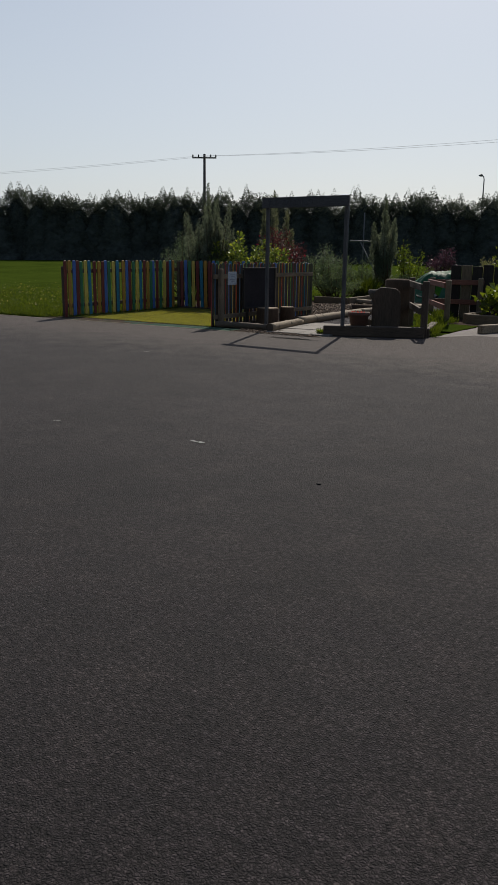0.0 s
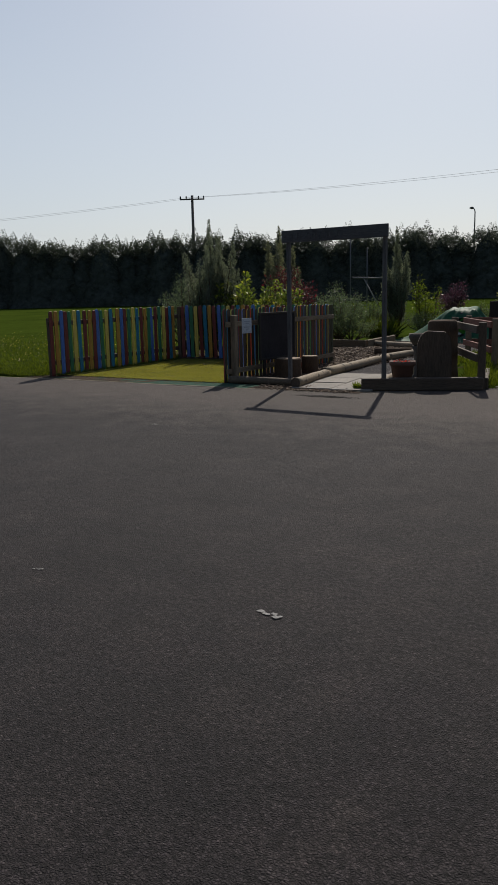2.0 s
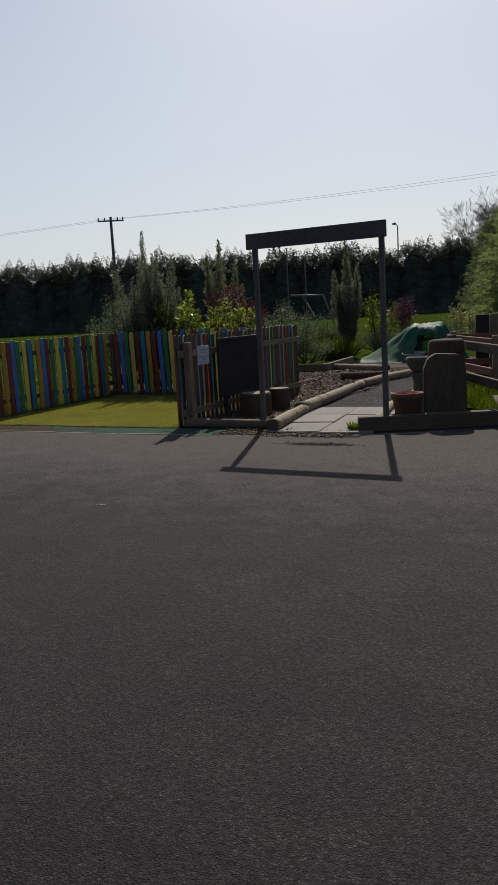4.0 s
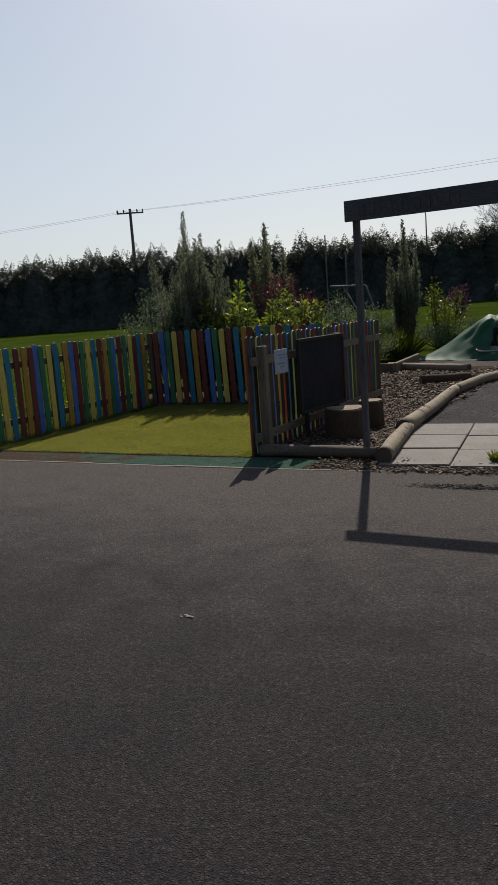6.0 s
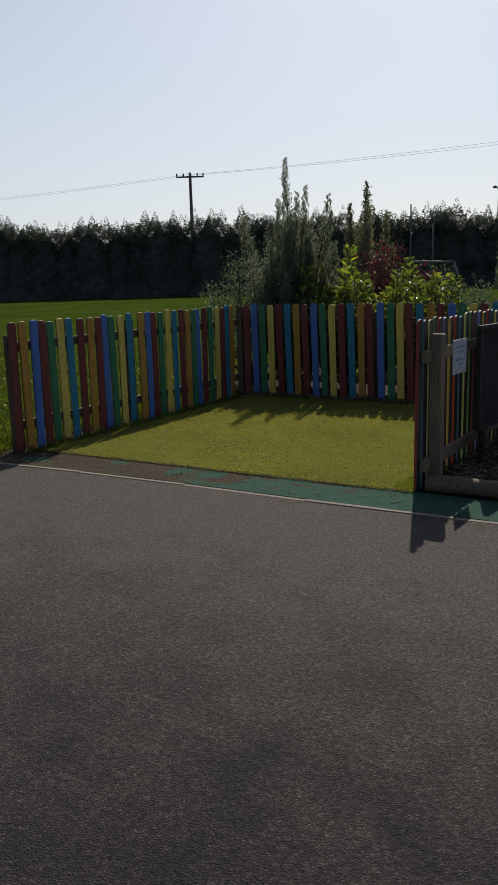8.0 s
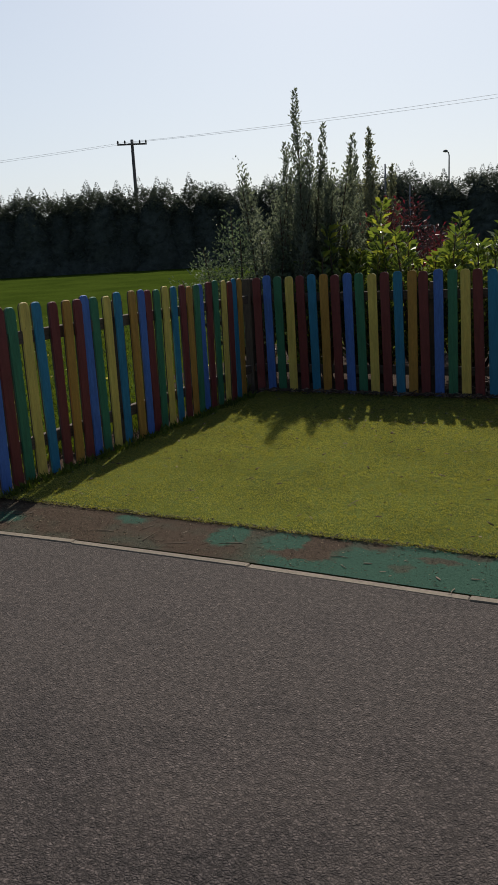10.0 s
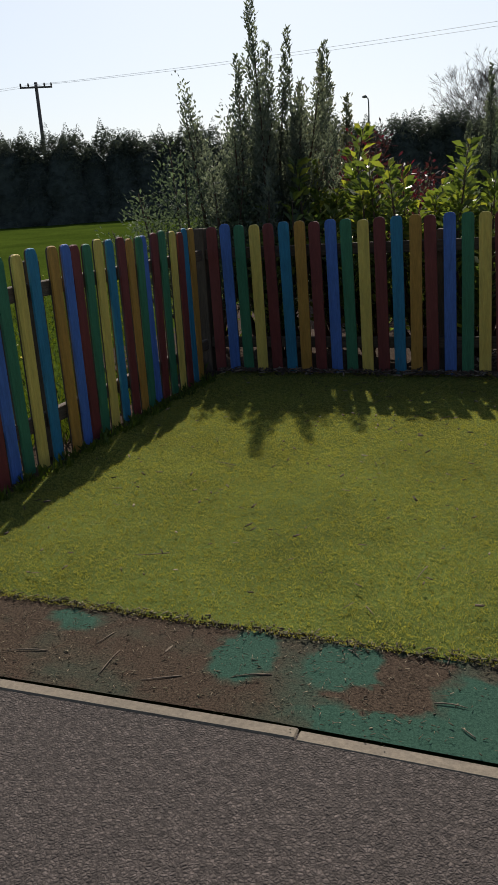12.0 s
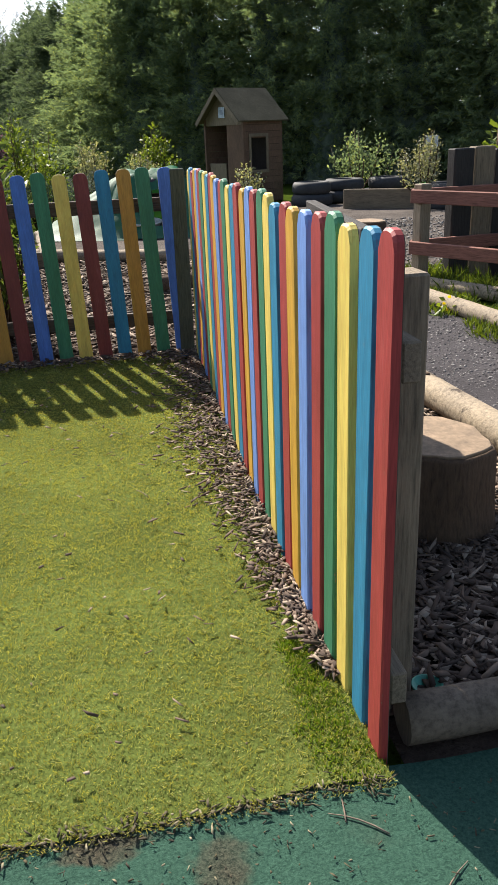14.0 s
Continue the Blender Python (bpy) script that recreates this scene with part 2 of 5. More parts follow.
def ground_material():
    m, nt, b = nodes_of("meadow")
    big = noise_tex(nt, 0.35, 6, world_space=True, rough=0.65)
    fine = noise_tex(nt, 14.0, 5, world_space=True, rough=0.7)
    col = ramp(nt, big, [(0.3, (0.028, 0.046, 0.007)), (0.7, (0.055, 0.080, 0.012))])
    col = mix(nt, 0.5, col, ramp(nt, fine, [(0.3, (0.25, 0.25, 0.25)), (0.7, (0.75, 0.75, 0.7))]), 'OVERLAY')
    nt.links.new(col, b.inputs["Base Color"])
    b.inputs["Roughness"].default_value = 1.0
    b.inputs["Specular IOR Level"].default_value = 0.0
    bump(nt, b, fine, 0.8, 0.03)
    return m


ASPHALT, RUBBER, MEADOW = asphalt_material(), rubber_material(), ground_material()
KERB = surface("kerb_concrete", (0.165, 0.132, 0.094), 4, 90, 0.2, 0.85)
SLAB = surface("paving_concrete", (0.185, 0.165, 0.142), 3, 70, 0.18, 0.85)
GRAVEL = surface("gravel_soil", (0.10, 0.085, 0.075), 1.5, 45, 0.35, 1.0, 0.8, 0.02, world_space=True, spec=0.05)
PATH_TARMAC = surface("garden_tarmac", (0.068, 0.062, 0.064), 1.2, 65, 0.3, 1.0, 0.9, 0.012, world_space=True, spec=0.05)
LETTERING = surface("faded_lettering", (0.086, 0.084, 0.087), 6, 40, 0.2, 0.9)
MULCH = surface("bark_soil", (0.055, 0.038, 0.028), 2.5, 50, 0.4, 1.0, 0.9, 0.02, world_space=True, spec=0.05)
CONCRETE = surface("path_concrete", (0.15, 0.13, 0.117), 1.0, 60, 0.25, 0.9, world_space=True)
PAINT = {
    "red": painted("red_paint", (0.36, 0.05, 0.045)),
    "maroon": painted("maroon_paint", (0.20, 0.042, 0.038)),
    "teal": painted("teal_paint", (0.03, 0.225, 0.375)),
    "yellow": painted("yellow_paint", (0.76, 0.57, 0.13)),
    "green": painted("green_paint", (0.048, 0.21, 0.11)),
    "blue": painted("blue_paint", (0.08, 0.185, 0.54)),
    "orange": painted("orange_paint", (0.50, 0.26, 0.05)),
    "cornflower": painted("cornflower_paint", (0.17, 0.30, 0.64)),
    "mustard": painted("mustard_paint", (0.62, 0.34, 0.045)),
}
DULL_GREEN_WOOD = timber("dull_green_stain", (0.075, 0.078, 0.052))
BACK_WOOD = timber("dull_picket_backs", (0.085, 0.068, 0.052))
LAID_LOG = timber("damp_log", (0.14, 0.108, 0.08), 0.85, (2, 2, 2))
GREY_WOOD = timber("grey_weathered_wood", (0.18, 0.138, 0.092))
BARE_WOOD = timber("bare_fence_wood", (0.2, 0.157, 0.11))
BROWN_WOOD = timber("brown_treated_wood", (0.095, 0.07, 0.052))
ARCH_WOOD = timber("dark_stained_wood", (0.10, 0.098, 0.10))


def log_material():
    """Peeled log: pale wood with strips of dark bark left on and cracks along the grain."""
    m = timber("peeled_log", (0.27, 0.215, 0.15), 0.8, (2, 2, 2))
    nt, b = m.node_tree, m.node_tree.nodes["Principled BSDF"]
    left = noise_tex(nt, 7.0, 7, (1, 1, 1), 0.7)
    bits = ramp(nt, left, [(0.58, (0, 0, 0)), (0.66, (1, 1, 1))])
    nt.links.new(mix(nt, bits, b.inputs["Base Color"].links[0].from_socket, (0.05, 0.034, 0.024)), b.inputs["Base Color"])
    return m


LOG_WOOD = log_material()
DARK_WOOD = timber("blackened_wood", (0.034, 0.029, 0.026))
RED_RAIL = timber("red_brown_rail", (0.22, 0.094, 0.068))
END_GRAIN = surface("end_grain", (0.215, 0.15, 0.095), 8, 45, 0.3, 0.85)
BARK = timber("bark", (0.082, 0.053, 0.034), 0.95, (4, 4, 0.6))
SLATE = surface("blackboard", (0.024, 0.022, 0.026), 3, 40, 0.25, 0.8, spec=0.2)
TERRACOTTA = surface("terracotta", (0.125, 0.062, 0.046), 5, 60, 0.25, 0.8)
STONE = surface("grey_stone", (0.085, 0.074, 0.064), 5, 60, 0.3, 0.9, 0.6)
PAPER = surface("white_notice", (0.40, 0.45, 0.52), 6, 40, 0.06, 0.4)
INK = surface("grey_print", (0.25, 0.28, 0.35), 6, 40, 0.05, 0.6)
RUBBER_BLACK = surface("tyre_rubber", (0.03, 0.03, 0.032), 6, 60, 0.3, 0.75)
ROOF_FELT = surface("roof_felt", (0.10, 0.085, 0.055), 3, 60, 0.2, 1.0, spec=0.1)
HUT_WOOD = timber("playhouse_boards", (0.13, 0.075, 0.048))
HUT_DARK = surface("interior_shade", (0.04, 0.032, 0.028), 3, 30, 0.2, 0.9)
METAL = surface("grey_painted_steel", (0.13, 0.13, 0.14), 5, 60, 0.15, 0.6, 0.1)
WIRE = surface("cable", (0.42, 0.42, 0.45), 5, 60, 0.1, 0.6)
DROPPING = surface("chalky_white", (0.25, 0.24, 0.23), 30, 120, 0.2, 0.9)
TURF_BASE = surface("turf_backing", (0.085, 0.108, 0.026), 2, 90, 0.3, 1.0, 0.6, 0.01, world_space=True, spec=0.03)
TURF = foliage("plastic_grass", (0.165, 0.168, 0.038), (0.362, 0.355, 0.088), 0.40, 0.62, (0.42, 0.40, 0.16), (1.45, 1.33, 0.6))
TURF.node_tree.nodes["Principled BSDF"].inputs["Specular IOR Level"].default_value = 0.4
GRASS = foliage("grass_blades", (0.050, 0.080, 0.012), (0.10, 0.140, 0.022), 0.35, 0.7)
CONIFER = foliage("conifer_sprays", (0.078, 0.092, 0.086), (0.105, 0.12, 0.104), 0.26, 0.9, (0.12, 0.138, 0.10), (1.1, 1.15, 0.85))
# lit and shaded copies of the cypress sprays: sun and shade put into colour
CONIFER_NEAR = foliage("lit_cypress_sprays", (0.13, 0.172, 0.11), (0.18, 0.228, 0.12), 0.6, 0.85, (0.26, 0.285, 0.105), (1.1, 1.15, 0.75))
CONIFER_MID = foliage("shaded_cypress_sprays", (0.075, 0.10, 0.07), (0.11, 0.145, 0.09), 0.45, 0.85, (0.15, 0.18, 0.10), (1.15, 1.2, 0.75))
OLIVE = foliage("olive_grey_leaves", (0.10, 0.115, 0.088), (0.20, 0.215, 0.162), 0.46, 0.4, None, (1.25, 1.2, 0.75))
LAUREL = foliage("laurel_leaves", (0.062, 0.094, 0.036), (0.15, 0.195, 0.06), 0.48, 0.32, (0.29, 0.30, 0.07), (1.35, 1.35, 0.5))
PHOTINIA = foliage("dark_red_leaves", (0.05, 0.036, 0.03), (0.10, 0.042, 0.04), 0.25, 0.45, (0.27, 0.032, 0.055), (1.2, 0.7, 0.7))
PURPLE = foliage("purple_leaves", (0.05, 0.032, 0.04), (0.12, 0.06, 0.085), 0.22, 0.35, (0.25, 0.14, 0.18), (1.1, 0.75, 0.9))
PALE_OLIVE = foliage("silvery_leaves", (0.09, 0.11, 0.085), (0.18, 0.205, 0.155), 0.5, 0.5, None, (1.15, 1.15, 0.9))
GREEN_GREY = foliage("grey_green_leaves", (0.07, 0.095, 0.066), (0.13, 0.165, 0.112), 0.42, 0.55, None, (1.15, 1.2, 0.8))
BRIGHT = foliage("bright_green_leaves", (0.06, 0.10, 0.02), (0.145, 0.20, 0.035), 0.42, 0.45)
PALE = foliage("pale_flower_heads", (0.13, 0.145, 0.10), (0.27, 0.285, 0.215), 0.35, 0.6, (0.36, 0.37, 0.30))
CHIPS = foliage("bark_chips", (0.04, 0.026, 0.019), (0.125, 0.085, 0.06), 0.0, 0.9, (0.30, 0.235, 0.175))
STONES = foliage("path_grit", (0.05, 0.046, 0.046), (0.13, 0.12, 0.117), 0.0, 0.85, (0.24, 0.225, 0.21))
LITTER = foliage("dark_litter", (0.03, 0.024, 0.015), (0.075, 0.062, 0.032), 0.0, 0.9, (0.22, 0.19, 0.12))
STRAW = foliage("dry_straw", (0.05, 0.036, 0.024), (0.15, 0.11, 0.072), 0.0, 0.9, (0.30, 0.235, 0.155))
MOSS = foliage("bright_moss", (0.07, 0.13, 0.012), (0.15, 0.24, 0.025), 0.3, 0.8)
GOLD = foliage("yellow_petals", (0.75, 0.5, 0.02), (0.85, 0.6, 0.03), 0.3, 0.5)
WHITE_DOTS = foliage("daisy_heads", (0.45, 0.40, 0.12), (0.55, 0.5, 0.3), 0.3, 0.6)
RED_PETALS = foliage("red_petals", (0.4, 0.02, 0.03), (0.6, 0.05, 0.06), 0.3, 0.5)
NET = foliage("green_net", (0.008, 0.085, 0.04), (0.012, 0.10, 0.05), 0.08, 0.6)
# the mesh of the net lets part of the view through
nt = NET.node_tree
holes, sheer = nt.nodes.new("ShaderNodeBsdfTransparent"), nt.nodes.new("ShaderNodeMixShader")
sheer.inputs[0].default_value = 0.12
nt.links.new(nt.nodes["Material Output"].inputs["Surface"].links[0].from_socket, sheer.inputs[1])
nt.links.new(holes.outputs[0], sheer.inputs[2])
nt.links.new(sheer.outputs[0], nt.nodes["Material Output"].inputs["Surface"])
TWIG_DARK = surface("wet_grit", (0.02, 0.017, 0.015), 10, 60, 0.3, 0.9)
BARE = timber("pale_bark", (0.13, 0.12, 0.11), 0.9)
# solid crown cores, with the shade between the sprays put into the colour
DEEP = surface("inner_shade_core", (0.066, 0.076, 0.068), 3, 20, 0.4, 1.0, spec=0.0)
INNER = surface("cypress_shade_core", (0.095, 0.122, 0.09), 3, 20, 0.6, 1.0, spec=0.0)
POLE_WOOD = timber("grey_pole_wood", (0.15, 0.13, 0.12), 0.9)
TWIG = surface("twig", (0.16, 0.12, 0.085), 10, 60, 0.3, 0.9)


# ---- building helpers ----
def thing(name, label, category, group="", kind="", at=(0, 0, 0), turn=0.0):
    e = new(name)
    e.matrix_world = pose(*at, 0, 0, turn)
    return tagged(e, label, category, group, kind)


def part(name, bm, mats, parent=None, label="", m=None, smooth=False):
    me = bpy.data.meshes.new(name)
    if isinstance(bm, bmesh.types.BMesh):
        bm.to_mesh(me)
        bm.free()
    else:
        verts, faces = bm
        me.from_pydata(verts, [], faces)
    for mm in (mats if isinstance(mats, (list, tuple)) else [mats]):
        me.materials.append(mm)
    if smooth:
        me.polygons.foreach_set("use_smooth", [True] * len(me.polygons))
    ob = new(name, me)
    if parent is not None:
        ob.parent = parent
    if m is not None:
        ob.matrix_basis = m
    if label:
        ob["label"] = label
    return ob


def again(ob, m, parent=None):
    """Another piece on the same mesh."""
    o = ob.copy()
    scene.collection.objects.link(o)
    o.parent = parent if parent is not None else ob.parent
    o.matrix_basis = m
    return o


def box(size, at=(0, 0, 0), bevel=0.006, bm=None, m=None, segments=1):
    bm = bm or bmesh.new()
    b2 = bmesh.new()
    bmesh.ops.create_cube(b2, size=1.0)
    bmesh.ops.scale(b2, vec=size, verts=b2.verts)
    if bevel:
        bmesh.ops.bevel(b2, geom=b2.edges[:], offset=bevel, segments=segments, affect='EDGES')
    bmesh.ops.translate(b2, vec=at, verts=b2.verts)
    if m is not None:
        bmesh.ops.transform(b2, matrix=m, verts=b2.verts)
    me = bpy.data.meshes.new("tmp")
    b2.to_mesh(me)
    b2.free()
    bm.from_mesh(me)
    bpy.data.meshes.remove(me)
    return bm


def tube(points, radii, sides=8, rough=0.0, bm=None, caps=True, cap_mat=0, tidy=True):
    """A round bar along points, with the radius at each; rough: lumps on it."""
    bm = bm or bmesh.new()
    pts = [Vector(p) for p in points]
    rings = []
    for i, p in enumerate(pts):
        d = (pts[min(i + 1, len(pts) - 1)] - pts[max(i - 1, 0)]).normalized()
        side = d.cross(Vector((0, 0, 1)) if abs(d.z) < 0.9 else Vector((1, 0, 0))).normalized()
        up = side.cross(d)
        ring = []
        for k in range(sides):
            a = 2 * math.pi * k / sides
            off = side * math.cos(a) + up * math.sin(a)
            r = radii[i] if isinstance(radii, (list, tuple)) else radii
            if rough:
                r *= 1 + rough * noise.noise((p + off * 0.3) * 5)
            ring.append(bm.verts.new(p + off * r))
        rings.append(ring)
    for a, b in zip(rings, rings[1:]):
        for k in range(sides):
            f = bm.faces.new((a[k], a[(k + 1) % sides], b[(k + 1) % sides], b[k]))
            f.smooth = True
    if caps:
        for ring in (rings[0][::-1], rings[-1]):
            f = bm.faces.new(ring)
            f.material_index = cap_mat
    if tidy:
        bmesh.ops.recalc_face_normals(bm, faces=bm.faces)
    return bm


def lathe(profile, sides=24, bm=None):
    """Turns a profile of (radius, height) round z."""
    bm = bm or bmesh.new()
    rings = [[bm.verts.new((r * math.cos(2 * math.pi * k / sides), r * math.sin(2 * math.pi * k / sides), z)) for k in range(sides)] for r, z in profile]
    for a, b in zip(rings, rings[1:]):
        for k in range(sides):
            f = bm.faces.new((a[k], a[(k + 1) % sides], b[(k + 1) % sides], b[k]))
            f.smooth = True
    bm.faces.new(rings[0][::-1])
    bm.faces.new(rings[-1])
    return bm


def sheet(x0, x1, y0, y1, z, nx=1, ny=1, wobble=0.0, edge=None):
    """A level sheet; edge: how far each outline point wavers."""
    bm = bmesh.new()
    vs = [[None] * (nx + 1) for _ in range(ny + 1)]
    for j in range(ny + 1):
        for i in range(nx + 1):
            x, y = x0 + (x1 - x0) * i / nx, y0 + (y1 - y0) * j / ny
            dx = dy = 0
            if edge and (i in (0, nx) or j in (0, ny)):
                dx, dy = edge * noise.noise((x * 3, y * 3, 1)), edge * noise.noise((x * 3, y * 3, 7))
            vs[j][i] = bm.verts.new((x + dx, y + dy, z + wobble * noise.noise((x * 1.3, y * 1.3, 3))))
    for j in range(ny):
        for i in range(nx):
            bm.faces.new((vs[j][i], vs[j][i + 1], vs[j + 1][i + 1], vs[j + 1][i]))
    return bm


def quick_mesh(name, verts, faces):
    """A mesh from arrays: verts (n, 3), faces (m, 3)."""
    me = bpy.data.meshes.new(name)
    me.vertices.add(len(verts))
    me.vertices.foreach_set("co", np.ascontiguousarray(verts, dtype=np.float32).ravel())
    me.loops.add(faces.size)
    me.loops.foreach_set("vertex_index", np.ascontiguousarray(faces, dtype=np.int32).ravel())
    me.polygons.add(len(faces))
    me.polygons.foreach_set("loop_start", np.arange(0, faces.size, 3, dtype=np.int32))
    me.polygons.foreach_set("loop_total", np.full(len(faces), 3, dtype=np.int32))
    me.update(calc_edges=True)
    return me


def unit(v):
    return v / np.maximum(np.linalg.norm(v, axis=1, keepdims=True), 1e-9)


def leaves(pos, way, length, width, rng, fold=0.25, droop=0.0):
    """Folded, pointed leaves at pos that point along way. Returns verts and faces."""
    n = len(pos)
    way = unit(way)
    rnd = rng.normal(size=(n, 3))
    side = unit(np.cross(way, rnd))
    up = np.cross(side, way)
    length = np.broadcast_to(np.asarray(length, float), (n,))[:, None]
    width = np.broadcast_to(np.asarray(width, float), (n,))[:, None]
    mid = pos + way * length * 0.5
    tip = pos + way * length - np.array([0, 0, 1.0]) * length * droop
    v = np.stack([pos, mid + side * width / 2 + up * width * fold, tip, mid - side * width / 2 + up * width * fold], axis=1).reshape(-1, 3)
    b = np.arange(n)[:, None] * 4
    f = np.concatenate([b + np.array([[0, 2, 1]]), b + np.array([[0, 3, 2]])], axis=0)
    return v, f


def join(parts):
    vs, fs, o = [], [], 0
    for v, f in parts:
        vs.append(v)
        fs.append(f + o)
        o += len(v)
    return np.concatenate(vs), np.concatenate(fs)


def stuff_mesh(name, vf, material, parent=None, label="", m=None):
    me = quick_mesh(name, *vf)
    me.materials.append(material)
    ob = new(name, me)
    if parent is not None:
        ob.parent = parent
    if m is not None:
        ob.matrix_basis = m
    if label:
        ob["label"] = label
    return ob


# ---- ground ----
KERB_LINE = [(-13.0, 9.97), (-10.4, 10.09), (-9.6, 10.135), (-8.6, 10.160), (-7.4, 10.155), (-6.5, 10.175), (-5.6, 10.225), (-4.8, 10.34), (-4.0, 10.66)]


def kerb_y(x):
    return float(np.interp(x, [p[0] for p in KERB_LINE], [p[1] for p in KERB_LINE]))


def meet_kerb(bm, front):
    """Draws the front edge of a sheet up to the kerb."""
    for v in bm.verts:
        if v.co.y < front + 0.03:
            v.co.y = kerb_y(v.co.x) + 0.032
    return bm

def setting(name, bm, material, label, category):
    return tagged(part(name, bm, material), label, category, kind="structure")


def field_level(x, y):
    """The field rises a little towards the far hedge."""
    u = min(1.0, max(0.0, (-0.52 * x + 0.854 * y - 22) / 40))
    return -0.03 + 0.55 * u * u * (3 - 2 * u)


bm = sheet(-420, 420, -300, 420, 0.0, 140, 120)
for v in bm.verts:
    v.co.z = field_level(v.co.x, v.co.y)
setting("ground", bm, MEADOW, "flat mown green playing field reaching to the hedges", "grass")
bm = bmesh.new()
bm.faces.new([bm.verts.new((x, y, 0.0)) for x, y in ((-60, -60), (40, -60), (40, 13.0), (-2.9, 12.1), (-3.3, 11.45), (-4.0, 10.98), (-4.8, 10.6), (-5.6, 10.29),
                                                      (-7.0, 10.175), (-8.5, 10.17), (-10.4, 10.11), (-13.0, 9.98), (-60, 8.5))])
bmesh.ops.triangulate(bm, faces=bm.faces[:])
setting("road", bm, ASPHALT, "dark grey worn asphalt of the school yard", "asphalt")
setting("pavement", meet_kerb(sheet(-6.35, -4.7, 10.17, 10.75, 0.004, 24, 8, 0.004, 0.03), 10.17), MULCH, "gritty soil strip between asphalt and garden", "ground")
setting("garden_soil", sheet(-6.95, -5.75, 10.6, 14.4, -0.004, 20, 50, 0.012), MULCH, "dark bark mulch ground beside the fence", "soil")
setting("bed_soil", sheet(-11.6, -6.1, 14.08, 18.6, 0.0, 40, 30, 0.03, 0.15), MULCH, "dark planting soil behind the painted fence", "soil")
setting("gravel_ground", sheet(-8.6, -5.2, 14.0, 21.0, -0.01, 30, 50, 0.012, 0.1), GRAVEL, "grey gravel and bark of the garden", "gravel")
setting("tyre_yard", sheet(-5.4, 1.0, 15.3, 23.3, -0.006, 30, 30, 0.01, 0.15), GRAVEL, "grey gravel yard between the plank wall and the tyres", "gravel")
setting("garden_path", sheet(-6.05, -4.95, 12.2, 21.0, 0.014, 14, 60, 0.004), PATH_TARMAC, "grey tarmac garden path between log edgings", "path")
setting("side_path", sheet(-3.35, 4.0, 11.6, 14.3, -0.008, 30, 14, 0.006, 0.05), CONCRETE, "worn pale concrete path beside the garden", "path")
setting("bed_foot", sheet(-4.6, -1.0, 13.95, 15.45, 0.0, 24, 12, 0.006, 0.06), MULCH, "bare trodden soil round the raised bed", "soil")
setting("fence_foot", sheet(-10.62, -10.17, 10.2, 14.2, 0.002, 8, 60, 0.01, 0.04), MULCH, "bare dark soil under the west fence", "soil")
setting("strip", meet_kerb(sheet(-10.6, -6.28, 10.15, 10.62, 0.004, 60, 8, 0.004, 0.02), 10.15), RUBBER, "worn green rubber surfacing with bare brown patches", "rubber mat")

# kerb of concrete edgings laid end to end
kerb = tagged(new("kerb"), "pale concrete edging flush with the asphalt", "kerb", kind="structure")
edging = part("edging", box((0.911, 0.042, 0.12), (0, 0.004, -0.058), 0.004), KERB, kerb, m=pose(-9.9, 10.095, 0, 0, 0, 0.9))


def along(line, step):
    """Points and headings at even steps along a line of (x, y)."""
    out, carry = [], step / 2
    for (xa, ya), (xb, yb) in zip(line, line[1:]):
        seg = math.hypot(xb - xa, yb - ya)
        while carry < seg:
            u = carry / seg
            out.append((xa + (xb - xa) * u, ya + (yb - ya) * u, math.degrees(math.atan2(yb - ya, xb - xa))))
            carry += step
        carry -= seg
    return out


for i, (x, y, a) in enumerate(along(KERB_LINE, 0.914)):
    m = pose(x, y, 0.002 + 0.002 * math.sin(i * 2.3), 0, 0, a)
    if i == 0:
        edging.matrix_basis = m
    else:
        again(edging, m)

# ---- the painted picket fences ----
BACK_Y, WEST_X, EAST_X = 14.03, -10.27, -6.98


def picket_mesh(name, paint, w=0.092, h=1.075, t=0.02, c=0.004, painted_to=0.05):
    bm = bmesh.new()
    outline = [(-w / 2, 0), (w / 2, 0), (w / 2, h - 0.038)]
    for k in range(1, 8):
        a = math.pi * k / 8
        outline.append((w / 2 * math.copysign(abs(math.cos(a)) ** 0.7, math.cos(a)), h - 0.038 + 0.038 * math.sin(a) ** 0.8))
    outline.append((-w / 2, h - 0.038))
    front = [bm.verts.new((x, -t / 2, z)) for x, z in outline]
    middle = [bm.verts.new((x, painted_to * t, z)) for x, z in outline]
    back = [bm.verts.new((x, t / 2, z)) for x, z in outline]
    bm.faces.new(front)
    f = bm.faces.new(back[::-1])
    f.material_index = 1
    n = len(outline)
    for i in range(n):
        bm.faces.new((front[(i + 1) % n], front[i], middle[i], middle[(i + 1) % n]))
        f = bm.faces.new((middle[(i + 1) % n], middle[i], back[i], back[(i + 1) % n]))
        f.material_index = 1
    edges = [e for e in bm.edges if abs(e.verts[0].co.y - e.verts[1].co.y) < 1e-6 and e.verts[0].co.y < -0.4 * t]
    bmesh.ops.bevel(bm, geom=edges, offset=c, segments=1, affect='EDGES')
    bmesh.ops.recalc_face_normals(bm, faces=bm.faces)
    me = bpy.data.meshes.new(name)
    bm.to_mesh(me)
    bm.free()
    me.materials.append(PAINT[paint])
    me.materials.append(BACK_WOOD)
    return me


